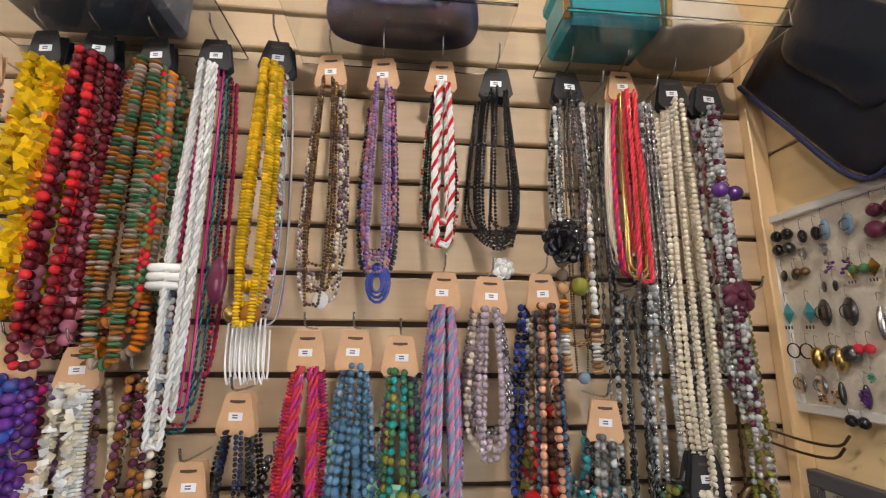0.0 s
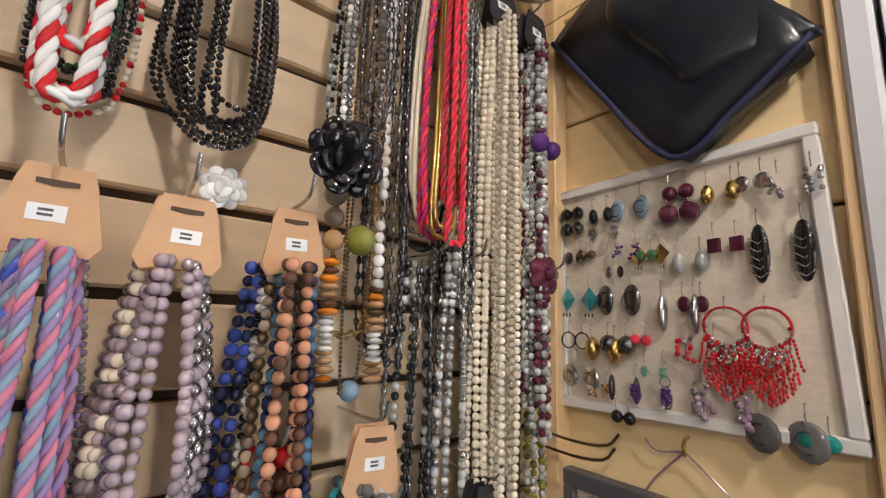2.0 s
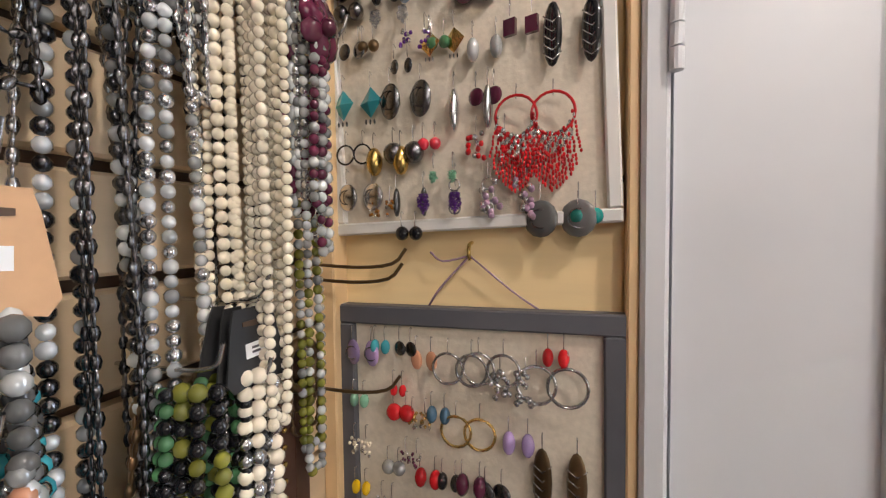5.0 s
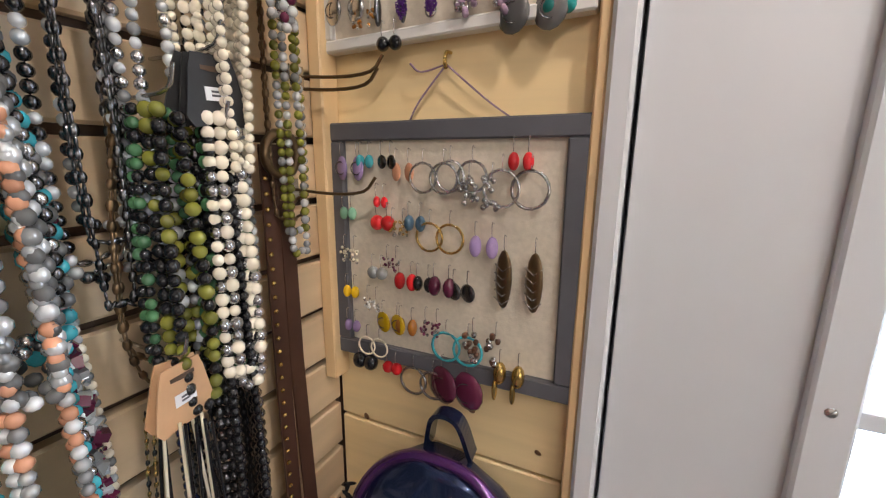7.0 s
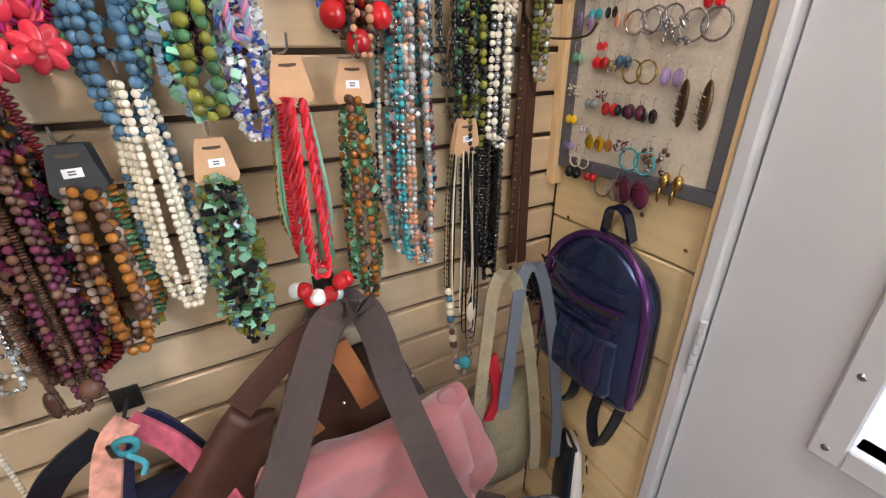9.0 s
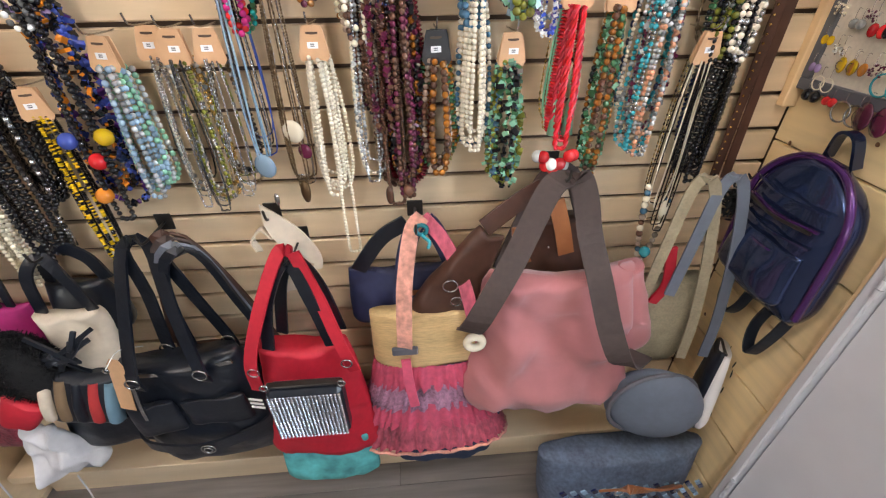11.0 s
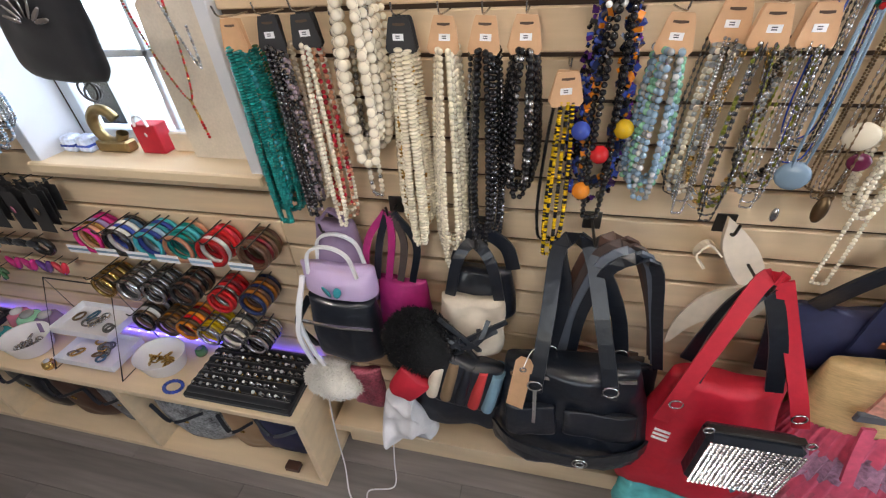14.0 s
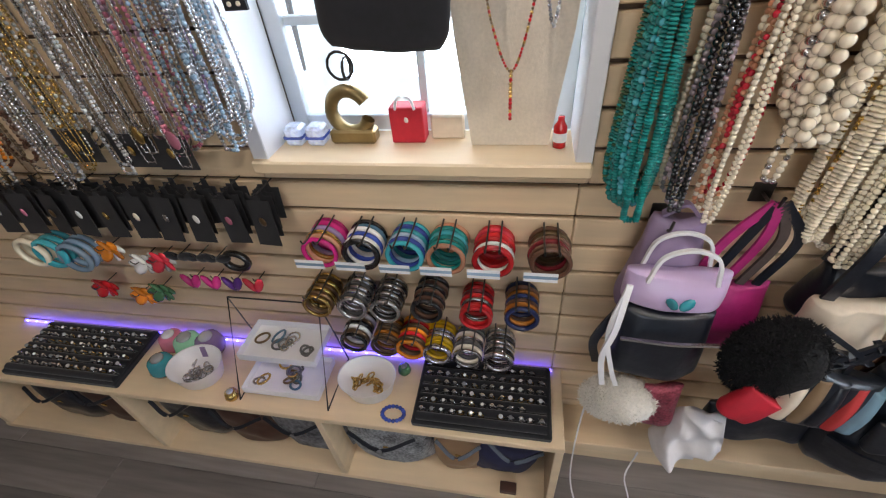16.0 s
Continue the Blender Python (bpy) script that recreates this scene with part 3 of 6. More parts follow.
for k in range(9):
    strand(nk, smooth_path([(-.03 + .006 * k, .668, 1.76), (-.026 + .006 * k, .66, 1.70), (-.02 + .006 * k, .665, 1.672 + .004 * (k % 3)), (-.024 + .006 * k, .672, 1.75)], 18), "cord 1.6 white", random.Random(k))
pendant(nk, -0.018, 0.65, 1.765, 0.014, BEADS["gold"]), pendant(nk, 0.004, 0.65, 1.765, 0.014, BEADS["amber"])
nk = necklace("brown and bronze seed bead necklaces on a tan card", 0.090, 2.14, 1.775, ["seed 2.6 bronze brown", "seed 3 gold brown", "bead 3.5 mauve pearl bronze", "seed 2.4 bronze pearl", "seed 3 white mauve"], width=0.03)
pendant(nk, 0.008, 0.655, 1.785, 0.013, BEADS["white"], "flat")
nk = necklace("purple and blue seed bead necklaces on a tan card", 0.171, 2.14, 1.82, ["seed 2.8 lilac mauve", "seed 3 purple pink", "bead 4 mauve lilac pink", "seed 3 navy gold", "bead 4.5 navy gunmetal", "chip 5 navy gunmetal", "seed 3 mauve white"], width=0.026)
for k in range(9):
    link("blue_loop", tube_mesh("blue_loop", ring_path((0.004, 0.645 + .003 * k, 1.808 + .002 * (k % 3)), 0.007 + 0.0012 * k, "y", 14, 1.7), 0.0022, BEADS["blue"], 5, closed=True), nk)
necklace("red and white twisted rope necklace on a tan card", 0.262, 2.141, 1.860, ["rope 4.6 white white red", "rope 4.6 white red white", "seed 2.5 black green", "seed 3 black", "seed 3 black gunmetal", "seed 3 red pearl"], width=0.022)
nk = necklace("glossy black seed bead necklaces on a black card", 0.351, 2.136, 1.86, ["seed 3 black", "seed 3 black gunmetal", "bead 3.5 black", "seed 3 black", "seed 2.6 black gunmetal", "seed 3 black", "bead 3 black"], "black", 0.036)
rose(nk, 0.008, 0.675, 1.838, 0.017, BEADS["white"])
nk = necklace("white grey and black bead necklaces with a black flower", 0.468, 2.139, 1.875, ["chain 3 gunmetal", "bead 4 grey silver", "seed 3 black silver", "seed 3 crystal black"], "black", 0.024)
rose(nk, -0.028, 0.64, 1.874, 0.034, BEADS["black"])
nk = necklace("white shell bead and wooden disc necklace", 0.470, 2.115, 1.685, ["seed 2 bronze", "chain 2.5 gold"], None, 0.02, 0.67, hooked=False)
for sx, seq in ((-0.024, (("bead 4 crystal white", 2.10, 1.90), ("bead 11 wood stone", 1.85, 1.79), ("disc 9 wood orange brown", 1.79, 1.745), ("disc 7 white", 1.745, 1.715), ("disc 9 wood orange", 1.715, 1.69))),
                (0.022, (("bead 5 white", 2.11, 1.99), ("bead 6 white ivory", 1.96, 1.85), ("bead 6 white", 1.83, 1.77), ("disc 9 wood orange brown", 1.77, 1.735), ("disc 7 white", 1.735, 1.705), ("disc 9 orange wood", 1.705, 1.69)))):
    for sp, za, zb in seq:
        strand(nk, [(sx, 0.665, za), (sx, 0.662, zb)], sp, random.Random(int(za * 1000)))
pendant(nk, 0.0, 0.66, 1.812, 0.014, BEADS["olive"]), pendant(nk, 0.0, 0.662, 1.683, 0.009, BEADS["ltblue"])
necklace("red mesh and gold cord necklaces on a tan card", 0.560, 2.145, 1.815, ["rope 3.6 coral coral", "cord 3.6 gold", "rope 3.6 coral hotpink", "cord 3.2 ivory", "chain 4 silver", "cord 2.5 black", "chain 4 gunmetal"], "tan", 0.026)
necklace("dark silver chain necklaces with rings", 0.515, 2.10, 1.70, ["chain 4 gunmetal", "chain 3 silver gunmetal", "chain 4 gunmetal black"], None, 0.022, 0.69)
necklace("dark grey chains and crystal beads", 0.605, 2.10, 1.72, ["chain 4 silver", "bead 5 crystal grey", "chain 5 gunmetal", "bead 4 silver"], None, 0.022, 0.685)
necklace("long ivory pearl strands on a black card", 0.638, 2.13, 1.50, ["bead 4.5 pearl", "bead 4 pearl", "bead 5 pearl", "bead 4 pearl"], "black", 0.020, 0.66)
nk = necklace("clear and purple glass bead necklaces", 0.695, 2.12, 1.62, ["bead 5 crystal plum crystal", "bead 4.5 crystal silver", "drop 4 crystal plum", "bead 4 crystal mauve"], "black", 0.016, 0.655)
pendant(nk, 0.0, 0.63, 1.80, 0.024, BEADS["plum"], "flower"), pendant(nk, -.01, .63, 1.96, .012, BEADS["purple"]), pendant(nk, .012, .63, 1.955, .012, BEADS["purple"]), pendant(nk, 0.0, .635, 1.86, .016, BEADS["plum"], "long")
for xx, sp in ((0.55, ["chain 4 gunmetal", "bead 5 crystal gunmetal", "chain 4 silver"]), (0.60, ["bead 5 silver crystal", "chain 4 gunmetal"]), (0.66, ["bead 5 crystal grey", "chain 4 silver gunmetal"]), (0.735, ["bead 5 crystal olive", "chain 4 bronze"])):
    necklace("tangled silver and smoke crystal chains", xx, 1.78, 1.40, sp, None, 0.024, 0.685)

# middle row
necklace("coral pink bead strands on a tan card", 0.085, 1.717, 1.46, ["rope 4.4 coral hotpink", "disc 6 coral", "disc 6 hotpink coral"], width=0.026)
necklace("blue pearl strands on a tan card", 0.148, 1.718, 1.44, ["bead 5.5 steelblue", "bead 5 steelblue ltblue"], width=0.024)
necklace("green and mixed glass bead strands on a tan card", 0.210, 1.711, 1.42, ["bead 6 green teal olive", "bead 6 plum green", "bead 5 steelblue mint"], width=0.026)
necklace("pink and blue twisted bead ropes on a tan card", 0.269, 1.801, 1.46, ["rope 4 pink ltblue lilac", "rope 4 ltblue lilac blue", "rope 4 pink lilac", "seed 3 crystal lilac"], width=0.024)
necklace("silver mauve pearl strands on a tan card", 0.336, 1.797, 1.575, ["bead 5 mauvepearl", "bead 5.5 mauvepearl silver", "bead 5 pearl mauvepearl", "bead 5 silver mauvepearl"], width=0.030)
nk = necklace("brown navy and black pearl strands on a tan card", 0.413, 1.802, 1.44, ["bead 5.5 brown peach", "bead 5.5 navy steelblue", "bead 5 bronze stone", "twist 5 black white", "bead 6 navy blue"], width=0.028)
pendant(nk, -0.025, 0.65, 1.53, 0.013, BEADS["red"])
necklace("black faceted bead strands on a tan card", 0.002, 1.636, 1.40, ["seed 3.5 black navy", "seed 3.5 black", "bead 4 black grey", "seed 3.5 black"], width=0.03)
necklace("smoky crystal and grey bead strands on a tan card", 0.490, 1.628, 1.36, ["bead 6 crystal grey", "bead 5 gunmetal silver", "bead 6 grey turq"], width=0.028, y=0.66)
necklace("pearl and horn bead strands on black and tan cards", 0.625, 1.557, 1.30, ["bead 6 pearl silver", "bead 6 black green", "bead 6 crystal olive"], "black", 0.026, 0.655)
nk = necklace("multicoloured stone strands on a tan card", -0.049, 1.553, 1.34, ["bead 6 ivory brown", "bead 6 navy stone", "bead 5 amber ivory"], width=0.03)
nk = necklace("red bead and fabric flower strands on a tan card", -0.239, 1.556, 1.36, ["bead 6 hotpink red", "bead 5 teal green", "bead 5 black"], width=0.03)
necklace("royal purple and magenta bead strands", -0.275, 1.70, 1.49, ["bead 8 purple blue", "bead 8 purple", "bead 7 hotpink plum", "bead 6 lilac"], "tan", 0.034)
necklace("white and cream shell bead strands", -0.200, 1.693, 1.47, ["chip 7 ivory white", "disc 6 white ivory", "bead 5 mauve brown", "bead 5 ivory"], "tan", 0.032)
necklace("dark red and amber bead strands", -0.12, 1.66, 1.40, ["bead 6 plum amber", "bead 6 brown ivory", "bead 5 black"], None, 0.03)

# lower row, eye level of the long wall, from the corner to the window
belt = empty("studded_belt", "brown leather belt with brass studs hung on the slatwall", "belt", place=(0.712, 0.69, 1.05))
for k in range(2):
    link("belt_strap", tube_mesh("belt_strap", [(k * .022, -k * .006, 0), (k * .022 - .002, 0, .22), (k * .02, 0, .47)], 0, BROWNL, flat=((1, 0, 0), 0.010, 0.0015)), belt)
link("stud_row", beads_mesh("stud_row", [(-.008, -.004, .02 + .016 * k) for k in range(27)], [(.0028, .0028, .002)] * 27, [(0, 1, 0)] * 27, [BEADS["gold"]], [0] * 27), belt)
link("round_buckle", tube_mesh("round_buckle", ring_path((0.01, -.01, .46), .022, "y"), .005, BEADS["bronze"], 6, closed=True), belt)
necklace("black jet bead chains hung in a bunch", 0.625, 1.50, 1.06, ["bead 5 black", "bead 6 black gunmetal", "chain 5 black gunmetal", "bead 6 black", "bead 5 navy grey"], None, 0.03)
necklace("olive and black glass bead necklaces", 0.585, 1.52, 1.30, ["bead 6 olive black", "bead 5 black green", "chain 4 bronze"], None, 0.03, 0.665)
nk = necklace("black cord necklaces with shell pendants on a tan card", 0.570, 1.327, 0.95, ["cord 1.5 black", "cord 1.5 ivory", "cord 1.5 black", "chain 2.5 black gold"], "tan", 0.026, 0.655)
strand(nk, smooth_path([(-.028, .655, 1.05), (-.02, .65, .93), (0, .65, .85), (.02, .65, .93), (.026, .655, 1.05)], 30), "bead 8 stone steelblue ivory brown", random.Random(5))
pendant(nk, 0.012, 0.64, 1.0, 0.016, BEADS["ivory"], "long"), pendant(nk, 0.0, 0.64, 0.885, 0.013, BEADS["turq"])
necklace("pink teal and silver crystal necklaces in a bunch", 0.485, 1.52, 1.125, ["bead 5 crystal peach", "bead 5 silver turq", "chip 6 crystal plum", "bead 5 turq crystal", "bead 4 pearl crystal", "drop 5 turq navy"], None, 0.038)
necklace("amber brown and green bead strands on a tan card", 0.400, 1.412, 1.08, ["bead 6.5 amber green brown", "chip 6 mint green", "bead 6 amber black"], "tan", 0.024)
nk = necklace("big red bead cluster necklace", 0.41, 1.62, 1.455, ["bead 9 red brown", "chip 8 darkred olive"], None, 0.03)
for a, b in ((-.03, 1.49), (.03, 1.49), (0, 1.46)):
    pendant(nk, a, 0.65, b, 0.017, BEADS["red"])
nk = necklace("coral and mint tassel necklace on a tan card", 0.318, 1.419, 1.15, ["rope 4.5 coral red", "rope 4.5 coral coral", "disc 7 coral red", "cord 2.5 mint", "chain 3 gold"], "tan", 0.03, 0.66, price=False)
for k in range(9):
    pendant(nk, -.036 + .009 * k, .645 - .006 * (k % 2), 1.135 - .03 * math.sin(math.pi * k / 8) + .012 * (k % 2), .013, BEADS["red"] if k % 3 else BEADS["white"])
for sx in (-0.012, 0.014):
    link("tassel", lathe_mesh("tassel", [(0.003, 0), (0.009, -0.01), (0.008, -0.03), (0.013, -0.07), (0.0001, -0.07)], BEADS["mint"], 10), nk).location = (sx, 0.645, 1.25)
necklace("blue and white chip strands", 0.275, 1.52, 1.345, ["chip 5 blue white", "chip 6 lilac white", "chip 5 ltblue white"], None, 0.025)
necklace("green black and grey pearl cluster strands on a tan card", 0.217, 1.330, 1.06, ["chip 8 green black mint", "bead 6 steelblue olive", "chip 8 olive mint", "bead 6 grey steelblue"], "tan", 0.03)
necklace("olive and mint chunky bead collar", 0.225, 1.52, 1.375, ["bead 8 olive green", "chip 9 mint ltblue", "bead 6 plum"], None, 0.034, 0.66)
necklace("teal to pearl graduated strands", 0.150, 1.40, 1.145, ["bead 5 pearl", "bead 5 pearl", "bead 5 pearl steelblue"], None, 0.026)
necklace("steel blue bead strands", 0.145, 1.60, 1.36, ["bead 7 steelblue", "bead 6 steelblue mint"], None, 0.03)
necklace("brown amber and green stone strands on a black card", 0.082, 1.336, 1.10, ["bead 7 amber brown", "bead 6 brown stone", "disc 9 amber green", "chip 7 brown olive"], "black", 0.034)
fl = necklace("pink fabric flowers on dark beaded cord", 0.06, 1.56, 1.45, ["bead 6 black gunmetal"], None, 0.04)
for a, b in ((-.04, 1.48), (.02, 1.50), (.035, 1.455), (-.005, 1.445)):
    pendant(fl, a, 0.65, b, 0.022, BEADS["coral"], "flower")
necklace("dark red garnet and black bead strands", 0.020, 1.40, 1.05, ["bead 6 plum brown", "chip 7 black plum", "bead 7 black amber", "disc 9 darkred"], None, 0.034)
nk = necklace("fine clear glass bead necklace", -0.045, 1.39, 1.085, ["bead 4 crystal silver", "bead 4 crystal pearl"], None, 0.026)
nk = necklace("dark brown wooden bead necklace with round pendants", 0.0, 1.42, 1.03, ["disc 5 brown", "bead 6 brown bronze"], None, 0.03)
pendant(nk, -.02, .65, 1.06, .015, BEADS["brown"], "long"), pendant(nk, .02, .65, 1.07, .013, BEADS["brown"])
necklace("brown garnet bead bunch", -0.02, 1.45, 1.19, ["chip 6 brown plum", "bead 5 brown", "chip 6 brown bronze", "bead 5 plum black"], None, 0.034)
necklace("doubled white pearl ropes on a tan card", -0.127, 1.347, 1.06, ["bead 4.6 pearl", "bead 4.6 pearl", "bead 4.2 pearl"], "tan", 0.028)
necklace("extra long single pearl rope", -0.115, 1.30, 0.90, ["bead 4.2 pearl"], None, 0.018, 0.68, hooked=False)
nk = necklace("bronze chain with filigree pendants", -0.19, 1.40, 1.08, ["chain 3 bronze", "chain 2.5 silver", "seed 2.5 bronze"], None, 0.022)
pendant(nk, 0, .655, 1.20, .022, BEADS["ivory"], "flat"), pendant(nk, .015, .655, 1.16, .015, BEADS["plum"], "flat"), pendant(nk, 0, .655, 1.075, .018, BEADS["bronze"], "long")
nk = necklace("blue cord and silver chains with a glass heart", -0.255, 1.42, 1.14, ["cord 2 ltblue", "chain 3 silver", "chain 2.5 gunmetal", "cord 1.5 blue"], None, 0.022)
pendant(nk, 0, .65, 1.135, .024, BEADS["ltblue"], "flat"), pendant(nk, .004, .655, 1.06, .01, BEADS["silver"], "long")
necklace("silver and olive chain necklaces on a tan card", -0.300, 1.346, 1.07, ["chain 3 silver", "chain 3 olive silver", "bead 4 crystal bronze", "bead 5 gunmetal silver"], "tan", 0.028)
necklace("grey and gold charm necklaces on tan cards", -0.357, 1.346, 1.04, ["chain 3 gunmetal", "bead 4 silver olive", "chain 3 gold silver", "bead 5 crystal gold"], "tan", 0.028)
necklace("silver chain with pearl drops on a tan card", -0.400, 1.350, 1.04, ["seed 3 silver", "bead 5 pearl crystal", "chain 3 gunmetal"], "tan", 0.024, 0.69)
necklace("pale blue crystal bead strands on a tan card", -0.473, 1.338, 1.075, ["bead 6 ltblue crystal", "bead 6 ltblue mint", "bead 5 crystal ltblue", "bead 6 mint crystal"], "tan", 0.032)
nk = necklace("black strands with red blue and yellow wooden beads", -0.55, 1.42, 1.03, ["bead 6 black", "chip 8 navy black orange", "bead 6 black blue", "chip 8 purple blue black"], None, 0.036)
for a, b, c in ((-.035, 1.20, "blue"), (.03, 1.205, "yellow"), (0, 1.16, "red"), (-.02, 1.09, "orange")):
    pendant(nk, a, .645, b, .016, BEADS[c])
necklace("lilac and grey bead tangle", -0.56, 1.49, 1.37, ["bead 6 white grey", "bead 7 lilac black"], None, 0.04, 0.66)
necklace("yellow and black bead necklace on a tan card", -0.614, 1.264, 0.935, ["disc 4.5 yellow black", "disc 4 black"], "tan", 0.022, 0.66)
necklace("black jet bead strands with silver spacers on a tan card", -0.684, 1.34, 1.06, ["bead 6 black silver black", "bead 6 black", "bead 7 black", "bead 5 black gunmetal"], "tan", 0.030)
necklace("long black faceted bead strands on a tan card", -0.747, 1.34, 0.93, ["bead 6 black", "bead 6 black gunmetal", "bead 5 black", "bead 5 silver black"], "tan", 0.032)
necklace("long ivory pearl strands on a tan card", -0.812, 1.341, 0.875, ["bead 5.5 ivory", "bead 5.5 pearl", "bead 5 ivory", "bead 5.5 pearl"], "tan", 0.030)
necklace("chunky white bead rope on a black card", -0.884, 1.342, 0.93, ["disc 9 ivory", "bead 4 pearl gold", "disc 9 pearl ivory"], "black", 0.026)
necklace("large pearl clusters in a looped bunch", -0.967, 1.43, 1.115, ["bead 10 pearl", "bead 9 pearl", "bead 8 pearl silver", "bead 9 pearl ivory", "bead 7 ivory"], None, 0.042)
necklace("silver pearl drop strand", -0.972, 1.30, 1.03, ["bead 6 silver pearl"], None, 0.014, 0.68, hooked=False)
necklace("red and pearl bead strands on a black card", -1.051, 1.35, 0.965, ["bead 5 pearl", "bead 5 coral peach", "bead 5 pearl peach"], "black", 0.020)
necklace("grey and bronze pearl strands on a black card", -1.116, 1.348, 0.99, ["bead 5 gunmetal", "bead 5 mauvepearl gunmetal", "bead 5 mauvepearl grey", "bead 5 pearl"], "black", 0.022)
necklace("long teal glass bead strands on a tan card", -1.19, 1.345, 0.965, ["disc 7 teal", "bead 6 teal turq", "disc 7 teal", "bead 6 teal", "disc 7 teal green"], "tan", 0.034, price=False)

# beyond the window
for i, (x, zt, zb, lab, sp) in enumerate([
        (-1.925, 1.43, 1.10, "silver blue crystal strands in a bunch", ["bead 4.5 ltblue silver", "bead 4 silver", "seed 3.5 ltblue silver", "bead 4 ltblue crystal", "seed 3.5 silver", "bead 4 silver ltblue"]),
        (-1.985, 1.43, 1.12, "pale blue silver bead strands", ["bead 4 ltblue silver", "seed 3.5 silver", "bead 4 silver lilac", "seed 3.5 ltblue"]),
        (-2.055, 1.42, 1.06, "pink and grey charm necklaces", ["chain 3 silver", "bead 5 pink mauve", "chain 3 gunmetal", "bead 4 crystal pink"]),
        (-2.13, 1.43, 1.07, "fine silver and bronze chains", ["chain 3 silver", "chain 3 bronze", "seed 3 silver", "chain 3 gunmetal"]),
        (-2.20, 1.43, 1.04, "long sparkling silver strands", ["bead 4 silver crystal", "chain 3 silver", "bead 4 silver", "seed 3 silver"]),
        (-2.29, 1.43, 1.05, "gold and grey chains with charms", ["chain 3 gold", "bead 4 crystal gold", "chain 3 silver", "bead 4 gunmetal"]),
        (-2.38, 1.43, 1.00, "silver snowflake charm necklaces", ["bead 4 silver", "chain 3 silver", "bead 5 crystal", "bead 4 olive bronze"]),
        (-2.47, 1.42, 1.02, "brown and silver cord necklaces", ["chain 3 bronze", "bead 5 brown stone", "chain 3 silver"]),
        (-2.58, 1.42, 0.99, "orange and bronze pendant necklaces", ["chain 3 bronze", "bead 5 crystal", "bead 5 orange brown"]),
        (-2.70, 1.42, 1.03, "grey crystal and silver necklaces", ["bead 5 crystal", "chain 3 silver", "bead 5 grey"])]):
    nk = necklace(lab, x, zt, zb, sp, None, 0.034)
    if i in (2, 3, 6, 8):
        pendant(nk, 0.0, 0.65, zb + 0.06, 0.02, BEADS[("pink", "gold", "silver", "orange")[(2, 3, 6, 8).index(i)]], "flat")
for x, z in ((-2.08, 1.085), (-2.30, 1.10), (-2.17, 1.09)):
    o = empty("necklace_card", "black jewellery card with a small gold charm", "jewellery card", "black charm cards", (x, 0.66, z))
    plate("card_face", [(-.045, .04), (.045, .04), (.045, -.035), (-.045, -.035)], 0.002, BLACKCARD, o)
    pendant(o, 0, -.006, 0.005, .012, BEADS["gold"], "flat")
    hook(o, 0, .036, FACE - .66, 0.08)

